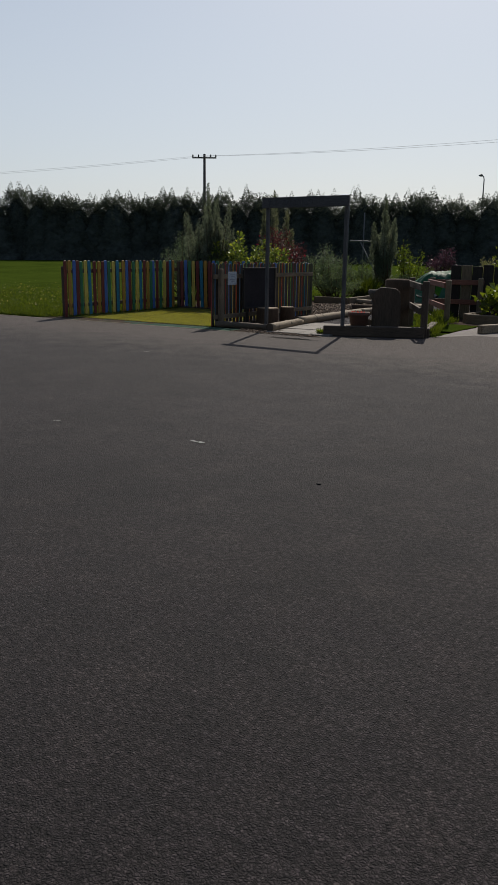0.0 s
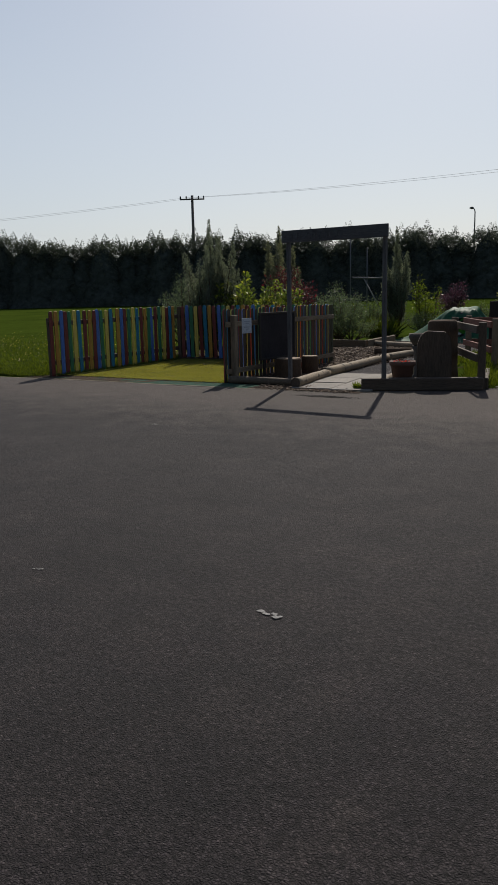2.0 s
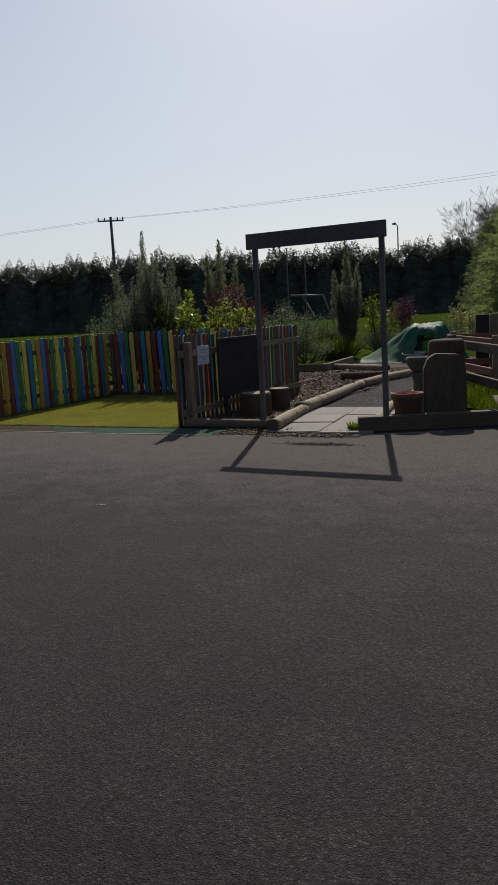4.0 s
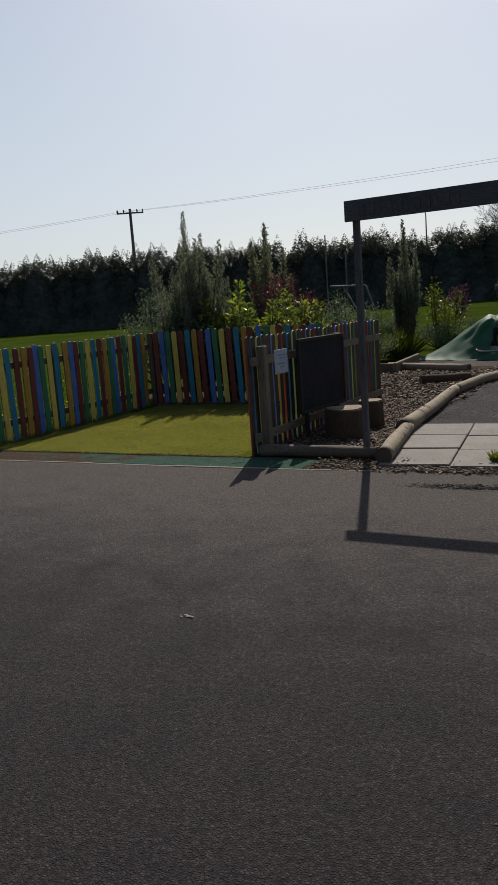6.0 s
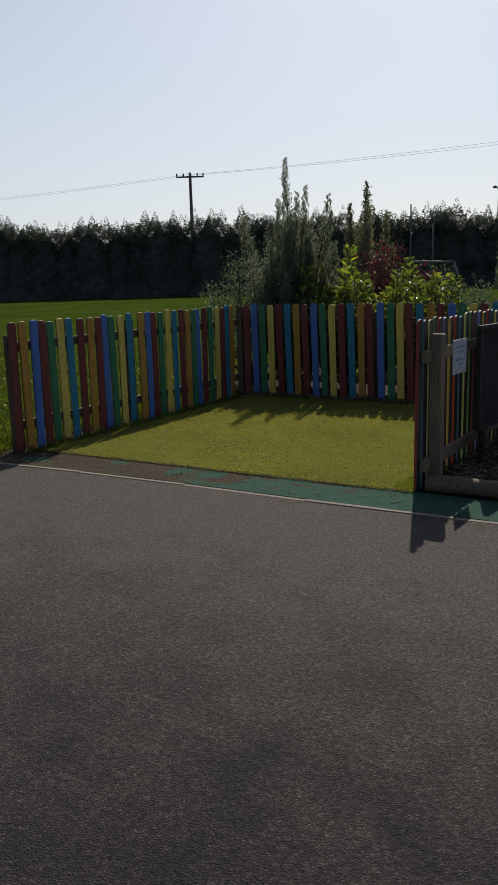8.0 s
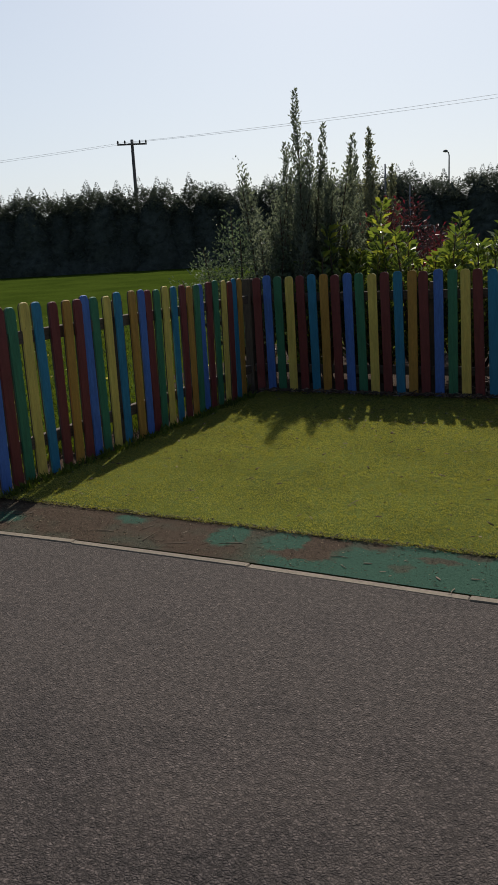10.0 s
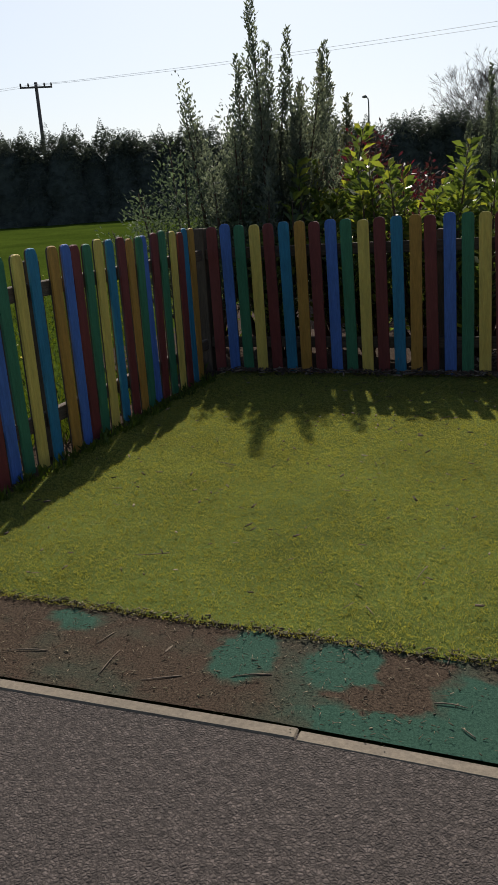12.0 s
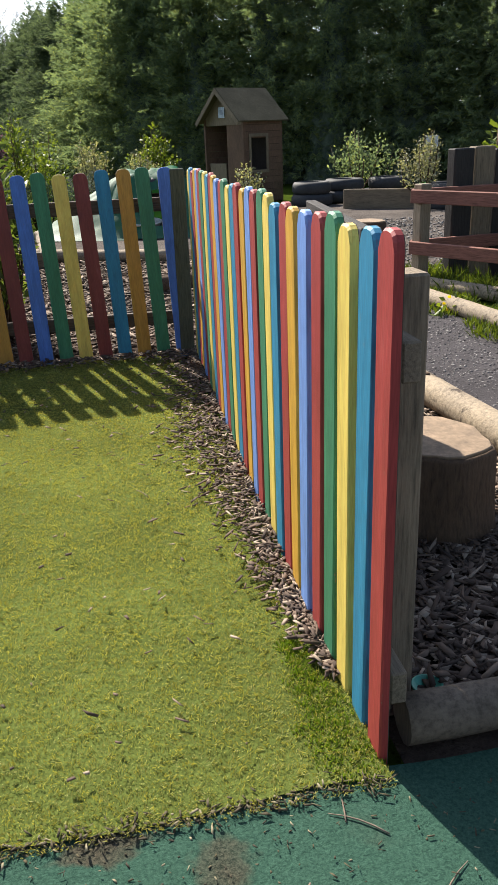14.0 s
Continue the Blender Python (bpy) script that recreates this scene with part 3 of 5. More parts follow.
PICKETS = {c: picket_mesh("picket_" + c, c, w=0.078) for c in PAINT}
BACK_BARE = {c: picket_mesh("narrow_picket_" + c, c, w=0.073, t=0.019, c=0.005, painted_to=0.42) for c in PAINT}
CODE = {"R": "red", "M": "maroon", "T": "teal", "Y": "yellow", "G": "green", "B": "blue", "O": "orange", "C": "cornflower", "D": "mustard"}
COLOUR_NAME = {"maroon": "dark red painted picket", "red": "deep red painted picket", "teal": "sky blue painted picket", "yellow": "pale yellow painted picket", "green": "green painted picket",
               "blue": "blue painted picket", "orange": "ochre painted picket", "cornflower": "pale cornflower blue painted picket", "mustard": "mustard yellow painted picket"}
rng = random.Random(5)


def pickets(parent, places, heading, order, rise=-0.02, bare=False, tilts=(), sway=1.0):
    for i, ((x, y), c) in enumerate(zip(places, order)):
        ob = new("picket", (BACK_BARE if bare else PICKETS)[CODE[c]])
        ob.parent = parent
        ob["label"] = COLOUR_NAME[CODE[c]]
        ob.matrix_basis = pose(x, y, rise + rng.uniform(-0.012, 0.012), sway * rng.uniform(-0.7, 0.7), rng.uniform(-0.6, 0.6) - (tilts[i] if tilts else 0.0), heading + sway * rng.uniform(-1.5, 1.5))


def posts_and_rails(parent, posts, rails, wood=BROWN_WOOD):
    for x, y, h in posts:
        part("post", box((0.078, 0.078, h), (0, 0, h / 2), 0.005), wood, parent, m=pose(x, y, 0, 0, 0, rng.uniform(-2, 2)))
    for (xa, ya), (xb, yb), z in rails:
        d = math.hypot(xb - xa, yb - ya)
        a = math.degrees(math.atan2(yb - ya, xb - xa))
        # grain runs along local z, so the rail is built upright and laid down
        part("rail", box((0.075, 0.036, d), (0, 0, d / 2), 0.004), wood, parent, m=pose(xa, ya, z, 0, 90, a))


fence = thing("picket_fence", "multicoloured painted wooden picket fence along the playing field", "fence", "play area fences")
order = ("ROBRGYTROROBGYT"[:9] + "RBGYT" + "OBRGYTROGBRGYRTO").replace("R", "M")
ys = [10.46 + 0.1125 * i for i in range(14)] + [12.09 + 0.1115 * i for i in range(16)]
pickets(fence, [(WEST_X + 0.012 * math.sin(i), y) for i, y in enumerate(ys)], 90, order)
posts_and_rails(fence, [(-10.33, 11.98, 1.0), (-10.33, 10.5, 0.95)],
                [((-10.3, 10.42), (-10.3, 13.95), 0.86), ((-10.3, 10.42), (-10.3, 13.95), 0.22)])

fence = thing("picket_fence", "multicoloured painted wooden picket fence in front of the shrubs", "fence", "play area fences")
order = ("R" + "BGYRTOR" * 3 + "BGYRTOGB").replace("R", "M")
tilts = [0.9 + 1.9 * (i / 29) ** 2 for i in range(30)]
pickets(fence, [(-10.13 + 0.111 * (i - 1) + 1.05 * math.sin(radians(a)), BACK_Y + 0.008 * math.sin(1.7 * i)) for i, a in enumerate(tilts)], 0, order, tilts=tilts)
posts_and_rails(fence, [(-10.34, 14.07, 1.04), (-8.62, 14.115, 0.96)],
                [((-10.3, 14.065), (-6.98, 14.065), 0.86), ((-10.3, 14.065), (-6.98, 14.065), 0.22)])

fence = thing("picket_fence", "brightly painted picket fence with bare grey backs", "fence", "play area fences")


def east_x(y):
    """The line of the east fence, which bends a little outwards."""
    return -6.993 + 0.036 * max(0.0, y - 11.2)


ys = [10.668 + 0.1068 * i for i in range(31)]
pickets(fence, [(east_x(y) + 0.001 * math.sin(2.1 * i), y) for i, y in enumerate(ys)], -90, "RTYGRCD" * 5, bare=True, sway=0.25)
posts_and_rails(fence, [(-6.917, 10.805, 0.97), (-6.86, 12.45, 0.98)],
                [((-6.955, 10.655), (-6.945, 11.3), 0.84), ((-6.945, 11.3), (-6.865, 13.98), 0.84),
                 ((-6.955, 10.655), (-6.945, 11.3), 0.16), ((-6.945, 11.3), (-6.865, 13.98), 0.16)], BARE_WOOD)
part("post", box((0.085, 0.05, 1.045), (0, 0, 0.5225), 0.005), DULL_GREEN_WOOD, fence, "dull green stained corner board", m=pose(-6.945, 14.035, 0))

# ---- artificial turf ----
turf = tagged(new("turf"), "bright olive artificial grass laid in the play area", "artificial grass", kind="stuff")
TX0, TX1, TY0, TY1 = -10.19, -6.99, 10.585, 14.0
part("backing", sheet(TX0, TX1, TY0, TY1, 0.010, 60, 60, 0.006, 0.03), TURF_BASE, turf)
nr = np.random.default_rng(3)
n = 460000
pos = np.stack([nr.uniform(TX0, TX1, n), nr.uniform(TY0 - 0.03, TY1, n), np.full(n, 0.012)], axis=1)
wav = np.sin(pos[:, 0] * 3.1 + np.sin(pos[:, 1] * 2.3) * 2) * 0.12
way = np.stack([nr.normal(0, 0.75, n) + 0.15, nr.normal(0, 0.75, n) - 0.25 + wav, np.abs(nr.normal(0.6, 0.25, n)) + 0.12], axis=1)
# tufts lean and stand together
cell = (np.floor(pos[:, 0] / 0.022 + 0.4 * np.sin(pos[:, 1] * 90)).astype(int) * 73 + np.floor(pos[:, 1] / 0.014 + 0.4 * np.sin(pos[:, 0] * 70)).astype(int) * 191) % 4096
lean, tall = nr.normal(0, 0.55, (4096, 2)), nr.uniform(0.45, 1.25, 4096)
way[:, :2] = 0.55 * way[:, :2] + lean[cell]
stuff_mesh("pile", leaves(pos, way, nr.uniform(0.0075, 0.0125, n) * tall[cell], 0.0018, nr), TURF, turf)

# ---- the hedge of conifers ----
def feathery_conifer_mesh(name, h, r, branches, seed, material, spray=0.24, thick=1.0, shape=0.62, core=0.0, dense=1.0, fan=7, heart=None):
    """A loose cypress: ascending branches of uneven length, each a plume of fine sprays."""
    g = np.random.default_rng(seed)
    spots, ways, sizes = [], [], []
    for k in range(branches):
        z0 = h * 0.87 * g.uniform(0, 1) ** 0.9
        u = z0 / h
        a = g.uniform(0, 2 * math.pi)
        ln = r * (1.02 - u) ** shape * g.uniform(0.72, 1.22) + 0.12
        rise = g.uniform(0.15, 0.75) + 0.9 * u * u
        d = np.array([math.cos(a), math.sin(a), rise])
        m = int(dense * (10 + 16 * min(1.0, ln / 1.6)))
        v = g.uniform(0.38, 1.0, m)
        p = np.array([0, 0, z0]) + d * (ln * v)[:, None]
        p[:, 2] -= 0.22 * ln * v ** 2
        p += g.normal(size=(m, 3)) * 0.16 * (1.25 - v)[:, None]
        spots.append(p)
        ways.append(d * 0.8 + np.array([0, 0, -0.1]) + 0.55 * g.normal(size=(m, 3)))
        sizes.append(spray * g.uniform(0.6, 1.2, m) * (1.15 - 0.3 * v))
    for _ in range(5):
        hx, hy, top = g.uniform(-0.55, 0.55) * r, g.uniform(-0.55, 0.55) * r, h * g.uniform(0.94, 1.13)
        m = int(130 * dense)
        v = g.uniform(0, 1, m)
        aa = g.uniform(0, 6.28, m)
        w = 0.46 * (1 - v) ** 0.8
        spots.append(np.stack([hx + w * 0.5 * np.cos(aa), hy + w * 0.5 * np.sin(aa), top - 1.5 + 1.5 * v], axis=1))
        ways.append(np.stack([np.cos(aa), np.sin(aa), 0.3 + 0.9 * v], axis=1))
        sizes.append(1.25 * spray * (1.1 - v) + 0.05)
    c, out, size = np.concatenate(spots), unit(np.concatenate(ways)), np.concatenate(sizes)[:, None]
    c[:, 2] = np.maximum(c[:, 2], 0.03)
    flat = unit(np.cross(out, g.normal(size=(len(c), 3))))
    sets = []
    for along_, sideways, ln, wd in ((0.0, 0.0, 1.0, 0.17), (0.1, 0.55, 0.6, 0.15), (0.1, -0.55, 0.6, 0.15), (0.35, 0.5, 0.5, 0.14), (0.35, -0.5, 0.5, 0.14), (0.6, 0.4, 0.35, 0.12), (0.6, -0.4, 0.35, 0.12))[:fan]:
        sets.append(leaves(c + out * size * along_, out + flat * sideways * 1.5, size[:, 0] * ln, size[:, 0] * wd * thick, g, 0.15, 0.12))
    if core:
        # an added solid core; its darker colour stands in for shade inside the crown
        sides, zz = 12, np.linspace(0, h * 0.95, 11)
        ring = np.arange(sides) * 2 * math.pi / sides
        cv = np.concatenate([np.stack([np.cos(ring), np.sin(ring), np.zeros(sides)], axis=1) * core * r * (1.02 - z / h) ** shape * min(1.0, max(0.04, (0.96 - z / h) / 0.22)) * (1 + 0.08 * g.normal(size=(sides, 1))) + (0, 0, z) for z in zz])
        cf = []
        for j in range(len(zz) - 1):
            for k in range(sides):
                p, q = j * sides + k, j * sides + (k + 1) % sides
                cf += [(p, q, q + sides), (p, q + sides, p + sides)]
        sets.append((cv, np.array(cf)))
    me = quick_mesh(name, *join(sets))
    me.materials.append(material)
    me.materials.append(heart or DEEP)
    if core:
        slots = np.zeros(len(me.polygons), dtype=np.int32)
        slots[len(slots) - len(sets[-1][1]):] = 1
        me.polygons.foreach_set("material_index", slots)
    return me



def conifer_trunk(trunk_h, r):
    return tube([(0, 0, -0.1), (0, 0, trunk_h * 0.5), (0.05, 0, trunk_h * 0.9)], [r * 0.14, r * 0.1, r * 0.03], 8)


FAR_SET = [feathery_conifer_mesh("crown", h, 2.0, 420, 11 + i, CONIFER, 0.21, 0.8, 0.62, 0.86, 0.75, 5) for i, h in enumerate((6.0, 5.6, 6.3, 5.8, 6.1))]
trunk_bm = conifer_trunk(6.0, 1.4)
trunk_mesh = bpy.data.meshes.new("trunk")
trunk_bm.to_mesh(trunk_mesh)
trunk_bm.free()
trunk_mesh.materials.append(BARK)


def plant_conifer(x, y, crown, scale, turn, label, group):
    e = thing("conifer_tree", label, "tree", group, at=(x, y, field_level(x, y)), turn=turn)
    e.scale = (scale[0], scale[0], scale[1])
    for nm, me in (("trunk", trunk_mesh), ("crown", crown)):
        o = new(nm, me)
        o.parent = e
    return e


hr = random.Random(8)
HN, HD = Vector((-0.52, 0.854)), Vector((0.854, 0.52))
s = -52.0
i = 0
while s < 26:
    p = HN * (61 + hr.uniform(-0.5, 0.5)) + HD * s
    plant_conifer(p.x, p.y, FAR_SET[i % 5], (hr.uniform(0.95, 1.2), hr.uniform(0.75, 0.84)), hr.uniform(0, 360),
                  "dark green clipped conifer in a tall boundary hedge", "boundary hedge")
    s += hr.uniform(1.35, 1.75)
    i += 1


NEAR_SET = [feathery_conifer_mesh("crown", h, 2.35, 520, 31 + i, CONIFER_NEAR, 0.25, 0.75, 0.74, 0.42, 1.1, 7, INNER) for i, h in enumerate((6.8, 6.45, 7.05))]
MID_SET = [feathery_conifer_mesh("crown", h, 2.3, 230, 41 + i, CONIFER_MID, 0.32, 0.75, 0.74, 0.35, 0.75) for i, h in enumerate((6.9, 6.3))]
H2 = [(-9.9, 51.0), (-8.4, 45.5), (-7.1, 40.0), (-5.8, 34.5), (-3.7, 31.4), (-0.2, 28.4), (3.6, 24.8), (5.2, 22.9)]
# trees beyond y = 38 take the copy coloured as if in shade
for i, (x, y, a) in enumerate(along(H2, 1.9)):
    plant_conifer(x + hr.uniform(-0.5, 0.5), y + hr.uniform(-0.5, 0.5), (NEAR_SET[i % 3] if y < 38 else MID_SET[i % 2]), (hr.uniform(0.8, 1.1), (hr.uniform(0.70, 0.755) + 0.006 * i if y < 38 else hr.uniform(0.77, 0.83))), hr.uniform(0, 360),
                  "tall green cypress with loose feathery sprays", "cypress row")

# ---- the entrance arch ----
arch = thing("garden_arch", "dark weathered wooden entrance arch with a plank across", "arch")
part("post", box((0.05, 0.05, 1.97), (0, 0, 0.98), 0.005), ARCH_WOOD, arch, m=pose(-5.955, 10.74, 0, 0, 0, -3))
part("post", box((0.05, 0.05, 1.97), (0, 0, 0.98), 0.005), ARCH_WOOD, arch, m=pose(-4.545, 10.70, 0, 0, 0, -3))
part("crossbeam", box((0.162, 0.035, 1.56), (0, 0, 0), 0.004), ARCH_WOOD, arch, m=pose(-5.255, 10.665, 2.015, 0, 90, -2.5))

for k in range(11):
    x = -5.88 + 0.075 * k + 0.012 * math.sin(k * 2.1)
    part("faded_letter_bar", box((0.045 - 0.012 * (k % 3), 0.004, 0.085), (0, 0, 0), 0), LETTERING, arch, "faded unreadable lettering", m=pose(x, 10.645 - 0.0437 * (x + 5.255), 2.01, 0, 0, -2.5))

# ---- logs, sleepers, slabs ----
def log(name, points, r, label, category="log", wood=LOG_WOOD, sides=14, taper=0.9):
    pts = [Vector(p) for p in points]
    fine, rad = [], []
    total = len(pts) - 1
    for i in range(total):
        for k in range(6):
            u = k / 6
            fine.append(pts[i].lerp(pts[i + 1], u))
    fine.append(pts[-1])
    mid = fine[0]
    for i, p in enumerate(fine):
        rad.append(r * (1 - (1 - taper) * i / (len(fine) - 1)))
        fine[i] = p - mid
    bm = tube(fine, rad, sides, 0.1, cap_mat=1)
    e = thing(name, label, category, "log edging", at=mid)
    part("stem", bm, [wood, BROWN_WOOD], e)
    for k in range(3 if r > 0.07 else 0):
        q = fine[(k * 7 + 3) % len(fine)]
        a = 0.5 + k * 0.6
        nx = Vector((math.cos(a) * 0.6, -math.cos(a) * 0.2, math.sin(a)))
        part("knot", tube([q + nx * r * 0.8, q + nx * r * 1.0], [0.018, 0.012], 7), BARK, e)
    return e


log("round_log", [(-6.93, 10.69, 0.052), (-6.3, 10.68, 0.055), (-5.84, 10.66, 0.055)], 0.054, "weathered grey-brown round log laid along the mulch", wood=LAID_LOG)
log("round_log", [(-5.72, 10.46, 0.07), (-5.84, 11.2, 0.07), (-5.93, 11.85, 0.07)], 0.07, "pale peeled log edging the slab path")
log("round_log", [(-5.94, 11.75, 0.08), (-6.02, 13.2, 0.08), (-6.14, 14.75, 0.08)], 0.076, "thick pale peeled log edging the garden path", taper=0.8)
log("round_log", [(-6.15, 14.65, 0.07), (-6.04, 15.9, 0.07), (-5.72, 17.2, 0.07)], 0.072, "pale peeled log curving along the garden path")
log("round_log", [(-4.72, 10.85, 0.05), (-4.85, 11.6, 0.05), (-4.98, 12.4, 0.05)], 0.055, "pale peeled log behind the flower pot")
log("round_log", [(-4.92, 12.5, 0.06), (-4.98, 13.9, 0.06), (-5.1, 14.95, 0.06)], 0.065, "pale peeled log beside the tarmac path")
log("round_log", [(-4.42, 14.25, 0.06), (-4.62, 14.75, 0.06), (-4.92, 15.4, 0.06)], 0.06, "thin pale log edging the green bed")
log("round_log", [(-8.2, 18.5, 0.06), (-7.4, 18.1, 0.06), (-6.6, 17.75, 0.06)], 0.07, "pale peeled log at the edge of the gravel")
log("half_log", [(-6.95, 16.05, 0.05), (-6.3, 16.4, 0.05)], 0.085, "dark bark-covered half log lying on gravel", wood=BARK)


def plank_between(name, a, b, h, t, z, wood, label, category, group=""):
    """A beam laid on edge from a to b."""
    d = math.hypot(b[0] - a[0], b[1] - a[1])
    e = thing(name, label, category, group, at=(a[0], a[1], z), turn=math.degrees(math.atan2(b[1] - a[1], b[0] - a[0])))
    part("beam", box((h, t, d), (-h / 2, 0, d / 2), 0.012), wood, e, m=pose(0, 0, 0, 0, 90, 0))
    return e


plank_between("railway_sleeper", (-4.80, 10.56), (-3.40, 11.2), 0.16, 0.14, 0.0, BROWN_WOOD, "dark brown timber sleeper edging the garden", "sleeper", "sleepers")
plank_between("railway_sleeper", (-3.42, 11.3), (-3.75, 12.6), 0.14, 0.12, 0.0, BROWN_WOOD, "dark brown timber sleeper below the rail fence", "sleeper", "sleepers")
plank_between("railway_sleeper", (-8.9, 17.9), (-7.9, 17.8), 0.17, 0.06, 0.0, GREY_WOOD, "grey plank edge of a raised bed", "sleeper", "bed edges")
plank_between("railway_sleeper", (-7.9, 17.85), (-8.05, 19.9), 0.17, 0.06, 0.0, GREY_WOOD, "grey plank side of a raised bed", "sleeper", "bed edges")
plank_between("railway_sleeper", (-2.95, 12.55), (-2.5, 13.6), 0.14, 0.12, -0.01, LOG_WOOD, "sunlit pale timber edge of a planting bed", "sleeper", "bed edges")
plank_between("railway_sleeper", (-3.75, 14.35), (-1.3, 14.0), 0.18, 0.1, -0.01, GREY_WOOD, "grey timber front of a raised bed", "sleeper", "bed edges")
plank_between("railway_sleeper", (-3.8, 14.4), (-3.75, 15.42), 0.18, 0.1, -0.01, GREY_WOOD, "grey timber side of a raised bed", "sleeper", "bed edges")
setting("raised_bed_soil", sheet(-3.75, -1.3, 14.35, 15.6, 0.12, 12, 10, 0.03), MULCH, "dark soil of the raised bed", "soil")
setting("verge", sheet(-5.0, -3.4, 12.5, 16.5, -0.002, 14, 24, 0.012), MEADOW, "weedy green verge beside the rail fence", "grass")

pave = tagged(new("slab_path"), "six pale concrete slabs leading through the arch", "paving", kind="structure")
slab = None
for r in range(3):
    for c in range(2):
        m = pose(-5.22 - 0.073 * r + (c - 0.5) * 0.57, 10.72 + 0.66 * r, 0.012 + 0.004 * ((r + c) % 2), 0.4 * (c - 0.5), 0.3 * (r - 1), 6.4)
        if slab is None:
            slab = part("slab", box((0.555, 0.64, 0.05), (0, 0, -0.015), 0.006), SLAB, pave, m=m)
        else:
            again(slab, m)

# ---- things beside the fence ----
e = thing("notice", "white paper notice fixed to the fence post", "sign", at=(-6.85, 11.05, 0.81), turn=-4)
part("sheet", box((0.006, 0.24, 0.22), (0, 0, 0), 0.002), PAPER, e)
for k, (w, z) in enumerate(((0.13, 0.06), (0.1, 0.03), (0.14, -0.02), (0.09, -0.05))):
    part("text_bar", box((0.003, w, 0.012), (0.0045, 0.01 * (k % 2), z), 0), INK, e)

e = thing("blackboard", "dark outdoor blackboard in a thin frame on the fence", "blackboard", at=(-6.80, 11.34, 0.0), turn=-7)
part("panel", box((0.02, 0.86, 0.66), (0, 0.43, 0.63), 0.003), SLATE, e)
for name, size, at in (("frame_top", (0.034, 0.9, 0.03), (0.002, 0.43, 0.973)), ("frame_bottom", (0.034, 0.9, 0.03), (0.002, 0.43, 0.29)),
                       ("frame_side", (0.034, 0.03, 0.65), (0.002, -0.008, 0.63)), ("frame_side", (0.034, 0.03, 0.65), (0.002, 0.868, 0.63))):
    part(name, box(size, at, 0.003), DARK_WOOD, e)
for y in (0.12, 0.72):
    part("leg", box((0.03, 0.05, 0.3), (-0.02, y, 0.13), 0.003), DARK_WOOD, e)


def stump(x, y, r, h, label):
    e = thing("tree_stump", label, "stump", "log seats", at=(x, y, 0))
    g = random.Random(int(x * 100))
    prof = [(r * 1.12, -0.01), (r * 1.05, 0.05), (r, h * 0.5), (r * 0.99, h - 0.012), (r * 0.95, h)]
    bm = lathe(prof, 26)
    for v in bm.verts:
        a = math.atan2(v.co.y, v.co.x)
        k = 1 + 0.07 * math.sin(3 * a + x * 9) + 0.04 * math.sin(7 * a) + g.uniform(-0.012, 0.012)
        v.co.x *= k
        v.co.y *= k
    part("trunk", bm, BARK, e)
    top = lathe([(r * 0.93, h + 0.001), (r * 0.9, h + 0.008)], 26)
    for v in top.verts:
        a = math.atan2(v.co.y, v.co.x)
        k = 1 + 0.07 * math.sin(3 * a + x * 9) + 0.04 * math.sin(7 * a)
        v.co.x *= k
        v.co.y *= k
    part("sawn_top", top, END_GRAIN, e, "pale cracked sawn top")


stump(-6.47, 11.62, 0.195, 0.29, "sawn tree stump seat with a pale cracked top")
stump(-6.42, 12.22, 0.13, 0.28, "smaller sawn tree stump seat on the mulch")
stump(-4.37, 18.1, 0.21, 0.25, "low tree stump on the gravel")

e = thing("flower_pot", "round terracotta pot with red flowers behind the sleeper", "plant pot", at=(-4.40, 10.98, 0.0))
part("pot", lathe([(0.10, 0.0), (0.108, 0.01), (0.15, 0.30), (0.168, 0.305), (0.172, 0.36), (0.155, 0.362), (0.145, 0.32), (0.02, 0.315)], 28), TERRACOTTA, e)
g = np.random.default_rng(4)
n = 90
a, rr = g.uniform(0, 6.28, n), 0.14 * np.sqrt(g.uniform(0, 1, n))
base = np.stack([rr * np.cos(a), rr * np.sin(a), np.full(n, 0.32)], axis=1)
stuff_mesh("greenery", leaves(base, np.stack([np.cos(a), np.sin(a), np.full(n, 1.2)], axis=1), g.uniform(0.02, 0.045, n), 0.016, g), GRASS, e)
for k in range(7):
    stuff_mesh("bloom", leaves(np.repeat(base[k:k + 1] + (0, 0, 0.03), 5, axis=0), g.normal(size=(5, 3)) + (0, 0, 1), 0.026, 0.02, g), RED_PETALS, e, "small red flower")

e = thing("timber_slab", "upright weathered timber slab with rounded shoulders", "timber", at=(-4.08, 11.3, 0.0), turn=22)
bm = bmesh.new()
outline = [(-0.27, 0), (0.27, 0), (0.26, 0.55), (0.235, 0.66), (0.16, 0.725), (-0.12, 0.74), (-0.21, 0.69), (-0.265, 0.58)]
f = bm.faces.new([bm.verts.new((x, -0.06, z)) for x, z in outline])
ext = bmesh.ops.extrude_face_region(bm, geom=[f])
bmesh.ops.translate(bm, vec=(0, 0.12, 0), verts=[v for v in ext["geom"] if isinstance(v, bmesh.types.BMVert)])
bmesh.ops.recalc_face_normals(bm, faces=bm.faces)
bmesh.ops.bevel(bm, geom=bm.edges[:], offset=0.012, segments=2, affect='EDGES')
bmesh.ops.scale(bm, vec=(0.84, 1, 1), verts=bm.verts)
part("slab", bm, BROWN_WOOD, e)

